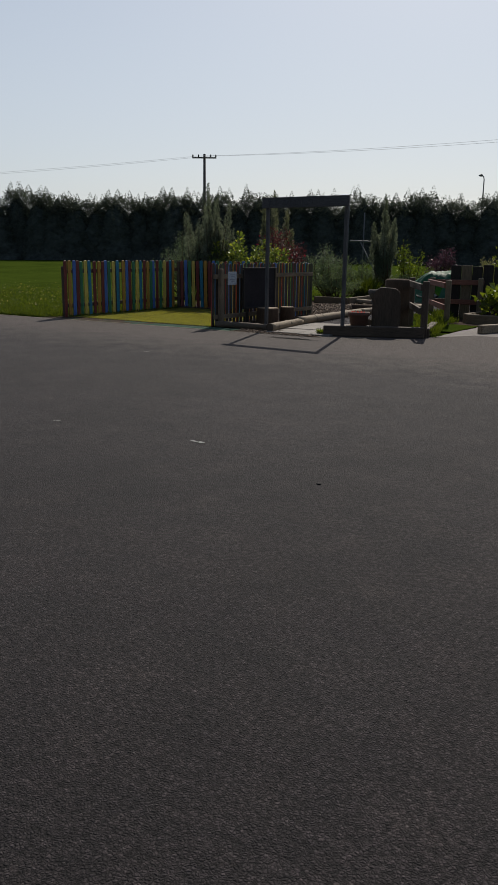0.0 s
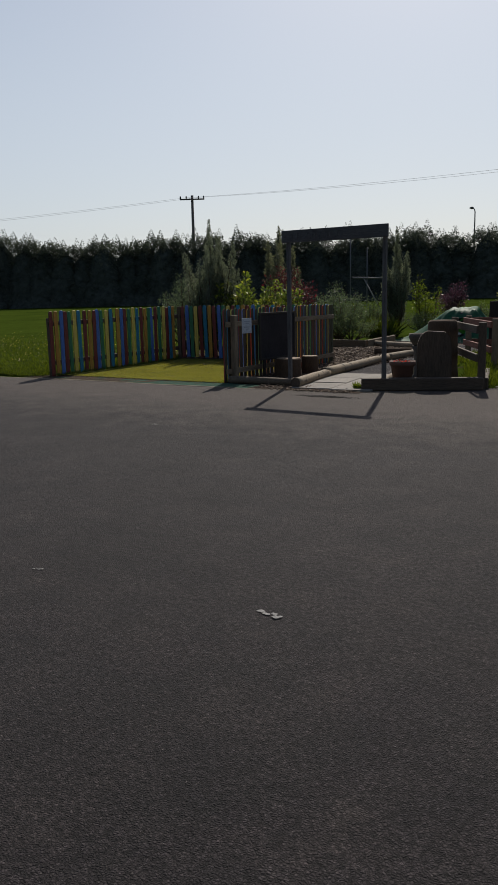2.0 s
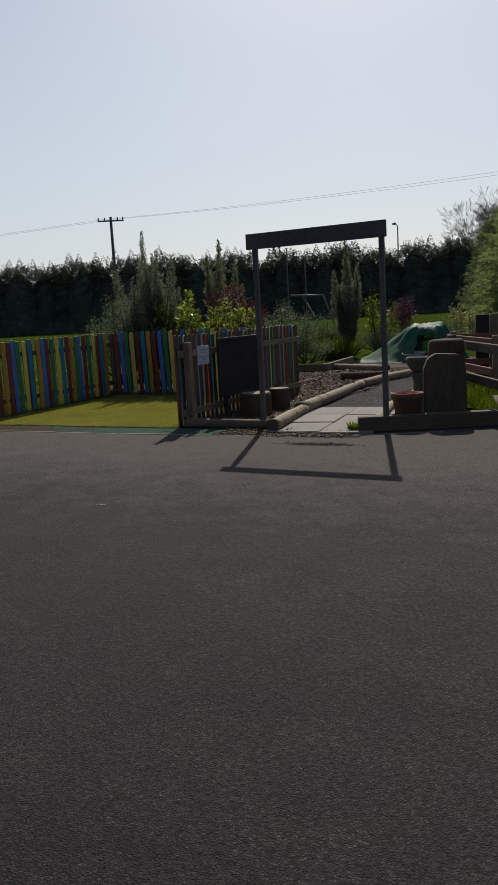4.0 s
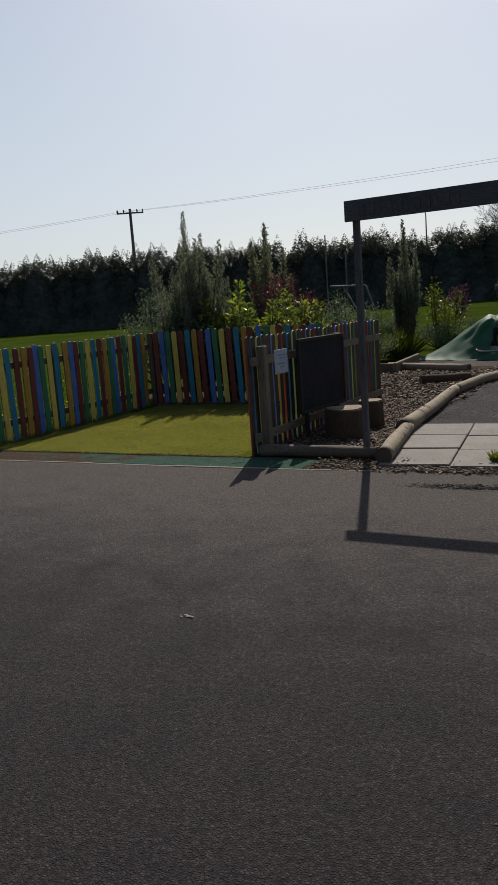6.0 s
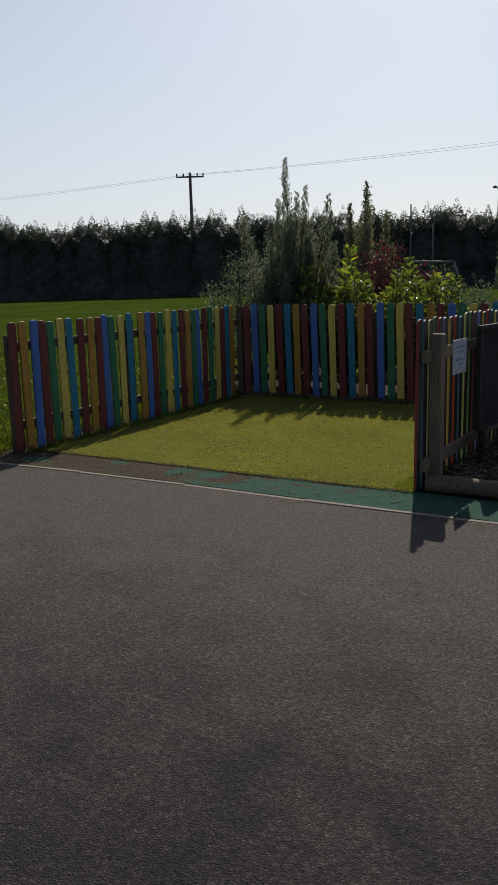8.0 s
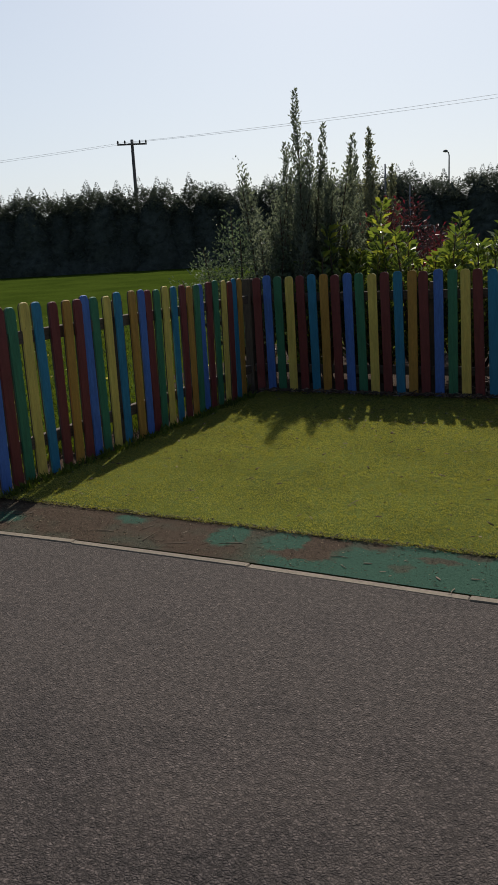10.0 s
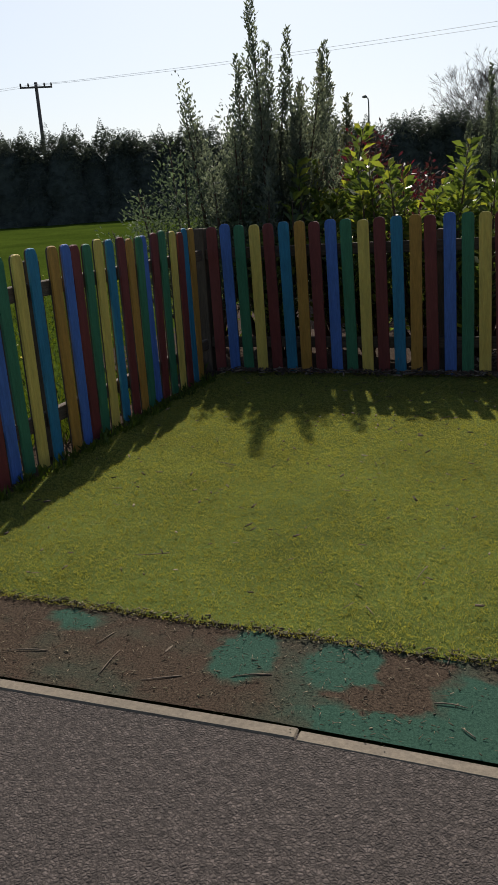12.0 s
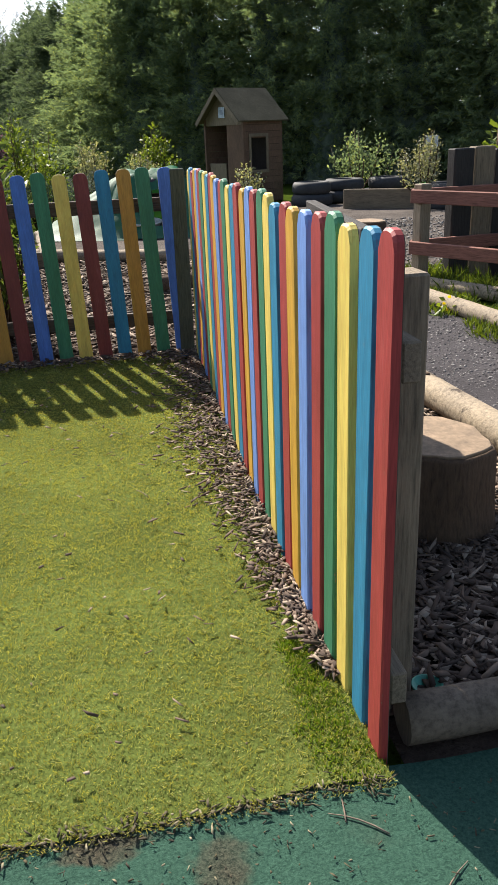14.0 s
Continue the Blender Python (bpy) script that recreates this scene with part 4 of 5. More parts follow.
e = thing("dead_tree", "upright dead tree trunk with split grey bark", "trunk", at=(-4.22, 12.05, 0.0))
bm = lathe([(0.22, -0.01), (0.2, 0.2), (0.195, 0.6), (0.19, 0.82), (0.16, 0.85)], 22)
for v in bm.verts:
    a = math.atan2(v.co.y, v.co.x)
    k = 1 + 0.08 * math.sin(4 * a) + 0.04 * math.sin(9 * a + 1)
    v.co.x *= k
    v.co.y *= k
part("trunk", bm, BARK, e)

e = thing("bird_bath", "grey stone bowl on a tapering pedestal", "bird bath", at=(-4.46, 11.85, 0.0))
part("pedestal", lathe([(0.14, 0.0), (0.15, 0.06), (0.10, 0.1), (0.095, 0.4), (0.13, 0.5)], 20), STONE, e)
part("bowl", lathe([(0.10, 0.5), (0.15, 0.56), (0.175, 0.62), (0.175, 0.67), (0.155, 0.67), (0.12, 0.62), (0.02, 0.6)], 24), STONE, e)


# ---- rail fences and the plank wall ----
def rail_fence(label, posts, heights, wood, posts_h):
    e = thing("rail_fence", label, "fence", "rail fences")
    for x, y in posts:
        part("post", box((0.1, 0.1, posts_h), (0, 0, posts_h / 2), 0.008), BARE_WOOD if wood is RED_RAIL else BROWN_WOOD, e, m=pose(x, y, -0.01, 0, 0, 15))
    for (xa, ya), (xb, yb) in zip(posts, posts[1:]):
        d = math.hypot(xb - xa, yb - ya)
        a = math.degrees(math.atan2(yb - ya, xb - xa))
        nx, ny = -(yb - ya) / d * 0.07, (xb - xa) / d * 0.07
        for z in heights:
            part("rail", box((0.1, 0.036, d + 0.1), (0, 0, d / 2), 0.005), wood, e, m=pose(xa + nx, ya + ny, z, 0, 90, a))


rail_fence("brown two-rail wooden fence behind the sleeper", [(-3.45, 11.3), (-4.38, 13.1)], (0.76, 0.4), BROWN_WOOD, 0.86)
rail_fence("red-brown stained rail fence beside the raised beds", [(-3.94, 13.75), (-4.87, 15.46), (-3.9, 15.55)], (0.71, 0.32), RED_RAIL, 0.81)

e = thing("plank_wall", "low wall of upright black sleepers", "wall")
for k in range(16):
    h = 1.05 + 0.02 * math.sin(k * 2.7)
    part("sleeper", box((0.2, 0.1, h), (0, 0, h / 2), 0.01), GREY_WOOD if k == 1 else DARK_WOOD, e, m=pose(-4.46 + 0.205 * k, 15.68 + 0.05 * k, -0.01, 0, 0, 13.7))

e = thing("bowl", "small green plastic bowl dropped on the mulch", "bowl", at=(-6.825, 10.80, 0.008))
part("shell", lathe([(0.02, 0.0), (0.033, 0.014), (0.037, 0.028), (0.033, 0.027), (0.014, 0.008)], 16), surface("teal_plastic", (0.02, 0.2, 0.13), 5, 40, 0.1, 0.35), e)

# ---- net tunnel ----
e = thing("net_tunnel", "green garden net draped over low hoops", "net", at=(-7.0, 20.7, 0.0), turn=-8)
vs, fs, NU, NV = [], [], 48, 32
for j in range(NV + 1):
    for i in range(NU + 1):
        u, w = i / NU * 2 - 1, j / NV * 2 - 1
        # a long sagging tail, the hoops, then a steep end
        ridge = ((u + 1) / 1.1) ** 1.35 if u < 0.1 else 1 - 0.06 * (u - 0.1) if u < 0.62 else 0.97 * max(0.0, (1 - u) / 0.38) ** 0.75
        side = max(0.0, 1 - abs(w)) ** 1.15 * (1 - 0.18 * math.exp(-(w / 0.16) ** 2))
        fold = 0.035 * math.sin(11 * math.atan2(w, u - 0.35) + 2 * math.sin(4 * u)) * (1 - abs(w)) + 0.04 * noise.noise((u * 6, w * 6, 2))
        vs.append((u * 1.35 + 0.04 * noise.noise((u * 5, w * 5, 8)), w * 0.85 * (0.5 + 0.5 * min(1.0, ridge + 0.2)), max(0.0, 1.0 * ridge * side + fold * ridge)))
for j in range(NV):
    for i in range(NU):
        a = j * (NU + 1) + i
        if 31 <= i <= 37 and 3 <= j <= 9:
            continue
        fs.append((a, a + 1, a + NU + 2, a + NU + 1))
part("net", (vs, fs), NET, e, smooth=True)
for k in range(3):
    x = 0.1 + 0.36 * k
    part("hoop", tube([(x, -0.3 * math.cos(t * math.pi / 12), (0.74 - 0.04 * k) * math.sin(t * math.pi / 12)) for t in range(13)], 0.010, 6), TWIG_DARK, e)

e = thing("tub", "pale curved plastic tub lying under the green net", "tub", at=(-6.72, 20.15, 0.0), turn=20)
bm = lathe([(0.12, 0.0), (0.2, 0.03), (0.25, 0.16), (0.27, 0.17), (0.26, 0.185), (0.235, 0.17), (0.18, 0.05), (0.02, 0.04)], 24)
bmesh.ops.scale(bm, vec=(1.0, 0.6, 1.0), verts=bm.verts)
part("shell", bm, surface("cream_plastic", (0.5, 0.48, 0.42), 5, 40, 0.1, 0.5), e, m=pose(0, 0, 0.02, 12, 0, 0))

# ---- playhouse ----
e = thing("playhouse", "small brown wooden playhouse with a felt roof", "playhouse", at=(-4.3, 25.3, -0.02), turn=-64)
e.scale = (0.87, 0.87, 0.93)
W, D, EV, AP = 1.38, 1.05, 1.6, 2.15
for k in range(13):
    z = 0.123 * k
    for sx in (-1, 1):
        if sx < 0 or not 5 <= k <= 9:
            part("board", box((0.02, D, 0.12), (sx * (W / 2 - 0.01), 0, z + 0.06), 0.003), HUT_WOOD, e)
        else:
            for y0, y1 in ((-D / 2, -0.36), (0.08, D / 2)):
                part("board", box((0.02, y1 - y0, 0.12), (W / 2 - 0.01, (y0 + y1) / 2, z + 0.06), 0.003), HUT_WOOD, e)
    part("board", box((W, 0.02, 0.12), (0, D / 2 - 0.01, z + 0.06), 0.003), HUT_WOOD, e)
for sx in (-1, 1):
    part("corner_post", box((0.06, 0.06, EV), (sx * (W / 2), -D / 2, EV / 2), 0.004), HUT_WOOD, e)
part("half_door", box((0.6, 0.025, 0.75), (-0.3, -D / 2 + 0.03, 0.38), 0.004), GREY_WOOD, e)
part("front_panel", box((0.62, 0.025, EV - 0.1), (0.38, -D / 2 + 0.03, EV / 2 - 0.05), 0.004), HUT_WOOD, e)
bm = bmesh.new()
f = bm.faces.new([bm.verts.new(p) for p in ((-W / 2, -D / 2, EV - 0.12), (W / 2, -D / 2, EV - 0.12), (W / 2, -D / 2, EV), (0, -D / 2, AP), (-W / 2, -D / 2, EV))])
ext = bmesh.ops.extrude_face_region(bm, geom=[f])
bmesh.ops.translate(bm, vec=(0, 0.03, 0), verts=[v for v in ext["geom"] if isinstance(v, bmesh.types.BMVert)])
bmesh.ops.recalc_face_normals(bm, faces=bm.faces)
part("gable", bm, GREY_WOOD, e)
slope = math.degrees(math.atan2(AP - EV, W / 2))
ln = math.hypot(AP - EV, W / 2) + 0.12
for sx in (-1, 1):
    part("roof_panel", box((ln, D + 0.3, 0.03), (sx * ln / 2, 0, 0.015), 0.004), ROOF_FELT, e, m=pose(0, -0.05, AP, 0, sx * slope, 0))
    part("bargeboard", box((ln, 0.02, 0.08), (sx * ln / 2, 0, -0.03), 0.003), GREY_WOOD, e, m=pose(0, -D / 2 - 0.2, AP, 0, sx * slope, 0))
# added dark sheet before the back boards: the interior's shade as colour
part("interior_back", box((W - 0.1, 0.02, EV), (0, D / 2 - 0.05, EV / 2), 0), HUT_DARK, e)
wf = part("window", box((0.025, 0.52, 0.06), (W / 2 + 0.01, -0.14, 0.6), 0.004), GREY_WOOD, e)
for at, size in (((W / 2 + 0.01, -0.14, 1.28), (0.025, 0.52, 0.06)), ((W / 2 + 0.01, -0.37, 0.94), (0.025, 0.06, 0.64)), ((W / 2 + 0.01, 0.09, 0.94), (0.025, 0.06, 0.64))):
    part("frame", box(size, at, 0.004), GREY_WOOD, wf)
part("plaque", box((0.22, 0.012, 0.2), (-0.05, -D / 2 - 0.015, EV + 0.12), 0.003), PAPER, e, "white plaque on the gable")
part("plaque_mark", box((0.1, 0.004, 0.09), (-0.05, -D / 2 - 0.024, EV + 0.12), 0), INK, e)


def tyre(x, y, z, r, tilt=0, label="black car tyre used as a planter"):
    e = thing("tyre", label, "tyre", "tyre planters", at=(x, y, z))
    ring = [(r * 0.62, 0.0), (r * 0.9, 0.0), (r, 0.05), (r, 0.15), (r * 0.9, 0.2), (r * 0.62, 0.2), (r * 0.6, 0.1), (r * 0.62, 0.0)]
    bm = bmesh.new()
    sides = 28
    rings = [[bm.verts.new((q * math.cos(2 * math.pi * k / sides), q * math.sin(2 * math.pi * k / sides), w)) for k in range(sides)] for q, w in ring[:-1]]
    for i in range(len(rings)):
        a, b = rings[i], rings[(i + 1) % len(rings)]
        for k in range(sides):
            bm.faces.new((a[k], a[(k + 1) % sides], b[(k + 1) % sides], b[k])).smooth = True
    bmesh.ops.recalc_face_normals(bm, faces=bm.faces)
    part("tread", bm, RUBBER_BLACK, e, m=pose(0, 0, 0, tilt, 0, 0))
    part("soil", lathe([(r * 0.62, 0.08), (r * 0.3, 0.14)], 16), MULCH, e)


for x, y, z, r in ((-3.5, 23.4, -0.02, 0.36), (-3.5, 23.42, 0.18, 0.34), (-2.9, 23.9, -0.02, 0.36), (-2.75, 23.9, 0.18, 0.36), (-2.0, 23.9, -0.02, 0.38), (-1.9, 23.92, 0.18, 0.36), (-1.75, 21.6, -0.02, 0.34), (-1.75, 21.62, 0.18, 0.34)):
    tyre(x, y, z, r)
# made-up tyre behind the gap in the net, in place of the shade inside
tyre(-6.45, 20.55, 0.36, 0.34, 82, "black tyre added under the net to darken its opening")
plank_between("railway_sleeper", (-3.25, 22.4), (-1.95, 21.7), 0.32, 0.08, -0.02, GREY_WOOD, "grey plank front of a planter beside tyres", "sleeper", "bed edges")
e = thing("toy_bucket", "bright green plastic toy bucket", "bucket", at=(-2.1, 21.85, 0.27))
part("shell", lathe([(0.05, 0.0), (0.07, 0.1), (0.065, 0.1), (0.045, 0.01)], 16), surface("lime_plastic", (0.06, 0.5, 0.05), 5, 40, 0.1, 0.35), e)
e = thing("notice_board", "white notice on a short post among the shrubs", "sign", at=(-1.75, 22.4, -0.02), turn=-10)
part("post", box((0.05, 0.05, 1.0), (0, 0, 0.5), 0.004), GREY_WOOD, e)
part("board", box((0.2, 0.015, 0.17), (0, -0.03, 1.0), 0.003), PAPER, e)

# ---- shrubs ----
def shrub(name, label, at, h, r, n, leaf, material, form="round", seed=1, stems=7, group="shrubs", droop=0.1):
    """Stems that fan out of one root, with leaves along their outer ends. leaf: length, width."""
    g = np.random.default_rng(seed)
    e = thing(name, label, "shrub", group, at=at)
    wood = bmesh.new()
    sets, tips = [], []
    per = max(8, n // stems)
    for k in range(stems):
        a = 2 * math.pi * k / stems + g.uniform(-0.4, 0.4)
        if form == "spire":
            rad = r * (0.0 if k == 0 else g.uniform(0.25, 0.85))
            top = h * (1.0 if k == 0 else g.uniform(0.5, 0.88))
        elif form == "shoot":
            rad = r * g.uniform(0.1, 1.0)
            top = h * (1.0 if k == 0 else g.uniform(0.6, 0.95))
        elif form == "column":
            rad = r * g.uniform(0.05, 0.6)
            top = h * (1.0 if k == 0 else g.uniform(0.6, 0.95)) * (1 - 0.35 * (rad / r) ** 2)
        else:
            rad = r * (g.uniform(0.2, 1.0))
            top = h * math.sqrt(max(0.15, 1 - 0.65 * (rad / r) ** 2)) * g.uniform(0.8, 1.0)
        end = Vector((rad * math.cos(a), rad * math.sin(a), top))
        tips.append(tuple(end))
        bend = Vector((g.normal() * 0.06, g.normal() * 0.06, 0)) * h
        mid = Vector((end.x * 0.7, end.y * 0.7, top * 0.45)) + bend * 0.4
        pts = [Vector((g.uniform(-0.05, 0.05), g.uniform(-0.05, 0.05), -0.02)), mid, end]
        thick = 0.012 + 0.006 * h
        bare_end = mid.lerp(end, 0.78) if form == "spire" else end
        tube([pts[0], mid, bare_end], [thick, thick * 0.6, 0.003], 5, bm=wood)
        u = g.uniform(0.12, 1.0, per) ** (0.8 if form == "round" else 0.75)
        p0, p1, p2 = (np.array(p) for p in pts)
        c = ((1 - u) ** 2)[:, None] * p0 + (2 * u * (1 - u))[:, None] * p1 + (u ** 2)[:, None] * p2
        if form == "spire":
            spread = (0.34 * (1 - u) ** 1.1 + 0.01) * r * 1.3
        elif form == "shoot":
            spread = 0.02 + 0.05 * (1 - u)
        elif form == "column":
            spread = (0.5 * (1 - u) ** 0.6 + 0.06) * r
        else:
            spread = (0.42 * (1 - u) ** 0.5 + 0.1) * r
        ang = g.uniform(0, 2 * math.pi, per)
        out = np.stack([np.cos(ang), np.sin(ang), g.uniform(-0.2, 1.0, per)], axis=1)
        dist = spread * np.sqrt(g.uniform(0, 1, per))
        pos = c + out * dist[:, None] * np.array([1, 1, 0.6])
        # twigs gather the leaves in small sprays
        if form == "shoot":
            sets.append(leaves(pos, out * np.array([1, 1, 0.3]) + np.array([0, 0, 0.75]) + 0.2 * g.normal(size=(per, 3)), leaf[0] * g.uniform(0.6, 1.2, per), leaf[1] * g.uniform(0.7, 1.2, per), g, 0.2, droop))
            continue
        snap = g.integers(0, max(1, per // 7), per)
        centre = pos[snap]
        pos = 0.45 * pos + 0.55 * (centre + g.normal(size=(per, 3)) * leaf[0] * 0.9)
        pos[:, 2] = np.maximum(pos[:, 2], 0.04)
        up = 1.1 if form != "round" else 0.55
        wayv = out + np.array([0, 0, up]) + 0.5 * g.normal(size=(per, 3))
        sets.append(leaves(pos, wayv, leaf[0] * g.uniform(0.6, 1.25, per), leaf[1] * g.uniform(0.7, 1.2, per), g, 0.2, droop))
    if form == "spire":
        # upright shoots with steep side twigs, each with its own few leaves
        for ex, ey, ez in tips[:9]:
            lo, reach = ez - 0.42 * h, 0.15 + 0.03 * h
            count = int(62 * h / 2.5)
            for v in np.linspace(0.0, 1.0, count):
                ang = g.uniform(0, 2 * math.pi)
                ln = reach * (1 - v) ** 0.9 * g.uniform(0.5, 1.2) + 0.03
                d = np.array([0.5 * math.cos(ang), 0.5 * math.sin(ang), 1.0])
                d /= np.linalg.norm(d)
                root = np.array([ex, ey, lo + v * (ez - lo)])
                m = 5 + int(ln * 75)
                w = np.linspace(0.25, 1.0, m)
                aa = g.uniform(0, 2 * math.pi, m)
                sets.append(leaves(root + d * (ln * w)[:, None], d + 0.75 * np.stack([np.cos(aa), np.sin(aa), np.zeros(m)], axis=1), leaf[0] * 0.75 * g.uniform(0.7, 1.2, m), leaf[1] * 0.8, g, 0.25))
    part("stem", wood, BARK, e)
    stuff_mesh("foliage", join(sets), material, e)
    return e


shrub("evergreen_shrub", "tall grey-green evergreen shrub with upright spires", (-10.2, 15.0, 0), 2.75, 0.8, 21000, (0.046, 0.017), PALE_OLIVE, "spire", 1, 22)
shrub("evergreen_shrub", "spreading grey-green shrub with feathery side branches", (-10.65, 14.95, 0), 1.85, 0.85, 11000, (0.045, 0.019), GREEN_GREY, "round", 2, 12)
shrub("evergreen_shrub", "slim grey-green evergreen with pointed tips", (-9.9, 14.95, 0), 2.4, 0.4, 6500, (0.046, 0.017), PALE_OLIVE, "spire", 3, 6)
shrub("evergreen_shrub", "far grey-green evergreen with pointed tips", (-10.7, 18.8, 0), 2.85, 0.75, 13000, (0.06, 0.024), OLIVE, "spire", 4, 12)
shrub("red_robin_shrub", "dark shrub with crimson young leaves at its tips", (-9.92, 17.8, 0), 2.2, 0.68, 4200, (0.075, 0.03), PHOTINIA, "round", 5, 12)
shrub("red_robin_shrub", "low shrub with crimson young leaves", (-9.3, 17.2, 0), 1.7, 0.6, 1800, (0.07, 0.03), PHOTINIA, "round", 6, 8)
lx = [(-9.95, 14.55, 1.2, 0.35, 900), (-9.62, 15.0, 1.68, 0.42, 1500), (-9.25, 14.7, 1.3, 0.4, 900), (-8.85, 14.65, 1.5, 0.48, 1400), (-8.4, 14.75, 1.42, 0.45, 1000), (-8.62, 15.1, 1.5, 0.4, 800), (-8.05, 14.75, 1.22, 0.33, 500)]
for k, (x, y, h, r, nn) in enumerate(lx):
    shrub("laurel_bush", "sunlit yellow-green laurel with broad glossy leaves", (x, y, 0), h, r, int(nn * 1.25), (0.115, 0.042), LAUREL, "shoot", 20 + k, 13, "laurel bushes", 0.15)
shrub("evergreen_shrub", "columnar grey-green evergreen shrub", (-9.0, 22.4, 0), 2.95, 0.58, 10000, (0.06, 0.024), PALE_OLIVE, "spire", 7, 14)
shrub("leafy_shrub", "small bright green leafy tree", (-8.15, 22.4, 0), 1.75, 0.5, 1600, (0.08, 0.035), BRIGHT, "round", 8, 9)
shrub("purple_shrub", "small tree with dark purple leaves", (-9.35, 28.7, 0), 1.8, 0.65, 2200, (0.08, 0.04), PURPLE, "round", 9, 9)
shrub("leafy_shrub", "green bush beside the columnar shrub", (-9.9, 22.8, 0), 1.2, 0.55, 1500, (0.08, 0.03), CONIFER_MID, "round", 10, 9)
shrub("evergreen_shrub", "grey bushy shrub at the end of the garden fence", (-9.6, 20.0, 0), 1.6, 0.9, 4600, (0.055, 0.026), GREEN_GREY, "round", 11, 12)
shrub("evergreen_shrub", "low dark evergreen bush on the gravel", (-9.0, 19.4, 0), 0.95, 0.75, 2600, (0.06, 0.025), CONIFER_MID, "round", 12, 10)
shrub("flowering_shrub", "pale flowering shrub with cream heads", (-7.2, 27.2, 0), 1.35, 0.45, 1200, (0.07, 0.04), PALE, "round", 13, 8)
shrub("leafy_shrub", "fresh green young shrub near the playhouse", (-5.75, 28.2, 0), 1.5, 0.55, 900, (0.1, 0.05), BRIGHT, "round", 14, 8)
shrub("flowering_shrub", "grey-leaved shrub in front of the playhouse", (-4.6, 23.6, 0), 0.85, 0.3, 500, (0.06, 0.035), PALE, "round", 15, 6)
shrub("leafy_shrub", "green shrub against the cypress row", (-2.2, 24.6, 0), 1.35, 0.7, 1200, (0.08, 0.04), CONIFER_NEAR, "round", 16, 9)
shrub("flowering_shrub", "grey-green bush growing from a tyre planter", (-2.1, 21.8, 0.1), 1.2, 0.42, 1500, (0.05, 0.03), PALE, "round", 17, 8)
shrub("flowering_shrub", "small grey-green bush beside the plank wall", (-1.0, 21.6, 0), 0.8, 0.35, 700, (0.05, 0.03), PALE, "round", 18, 7)
shrub("climber", "bright climbing plant on the plank wall", (-3.66, 16.3, 0), 1.62, 0.34, 700, (0.08, 0.05), BRIGHT, "round", 19, 8)
shrub("vegetable_plant", "large-leaved plant sprawling in the raised bed", (-3.15, 14.9, 0.1), 0.55, 0.75, 500, (0.16, 0.12), BRIGHT, "round", 30, 12)
shrub("vegetable_plant", "broad-leaved plant at the corner of the bed", (-2.25, 15.1, 0.1), 0.5, 0.7, 420, (0.16, 0.12), BRIGHT, "round", 31, 12)
shrub("evergreen_shrub", "low dark bush at the edge of the gravel", (-7.9, 21.7, 0), 0.75, 0.6, 1500, (0.06, 0.025), CONIFER_MID, "round", 33, 10)
shrub("evergreen_shrub", "dark rounded bush behind the net", (-6.5, 22.7, 0), 0.95, 0.7, 1800, (0.06, 0.025), CONIFER_MID, "round", 34, 10)
for k, (x, y, h) in enumerate(((-9.7, 23.4, 0.85), (-8.6, 23.7, 0.75), (-7.6, 24.0, 0.8), (-10.4, 21.6, 0.9))):
    shrub("evergreen_shrub", "low dark evergreen bush along the lawn edge", (x, y, 0), h, 0.75, 1500, (0.06, 0.026), CONIFER, "round", 40 + k, 10)
shrub("pale_bush", "pale grey-green bush beyond the raised beds", (-6.3, 25.0, 0), 1.05, 0.45, 1000, (0.06, 0.035), PALE, "round", 32, 8)


def grass_tufts(name, label, spots, h, per, seed, material=GRASS, width=0.012):
    g = np.random.default_rng(seed)
    e = tagged(new(name), label, "grass", kind="stuff")
    sets = []
    for x, y, r in spots:
        a = g.uniform(0, 6.28, per)
        d = r * np.sqrt(g.uniform(0, 1, per))
        p = np.stack([x + d * np.cos(a), y + d * np.sin(a), np.zeros(per)], axis=1)
        w = np.stack([g.normal(0, 0.4, per), g.normal(0, 0.4, per), np.ones(per)], axis=1)
        sets.append(leaves(p, w, h * g.uniform(0.5, 1.2, per), width, g, 0.1, 0.15))
    stuff_mesh("blades", join(sets), material, e)
    return e


grass_tufts("grass_tufts", "long green grass below the rail fence", [(-3.5 - 0.3 * k * 0.33, 11.5 + 0.33 * k, 0.22) for k in range(14)], 0.20, 200, 1)
grass_tufts("grass_tufts", "green weeds and grass between the logs", [(-5.05 + 0.1 * (k % 3), 13.0 + 0.25 * k, 0.2) for k in range(12)], 0.10, 220, 2)
grass_tufts("grass_tufts", "spiky ornamental grass clump", [(-8.75, 20.6, 0.25), (-8.6, 20.5, 0.2), (-9.0, 20.9, 0.25)], 0.7, 260, 3)
grass_tufts("grass_tufts", "weeds sprouting along the field edge of the fence", [(-10.5 - 0.1 * (k % 2), 10.4 + 0.3 * k, 0.15) for k in range(13)], 0.14, 160, 4)
grass_tufts("moss_patch", "bright green moss at the turf corner", [(-7.06 - 0.012 * (k % 3), 10.65 + 0.05 * k, 0.075 - 0.005 * k) for k in range(9)], 0.026, 420, 6, MOSS, 0.004)
grass_tufts("grass_tufts", "yellow-green weeds beside the rail fence", [(-4.05 - 0.09 * k + 0.12 * (k % 2), 14.0 + 0.17 * k, 0.16) for k in range(8)], 0.13, 150, 8)
grass_tufts("grass_tufts", "dark weeds along the inner foot of the fence", [(-10.2 + 0.02 * (k % 3), 10.5 + 0.12 * k, 0.05) for k in range(28)], 0.07, 40, 7)
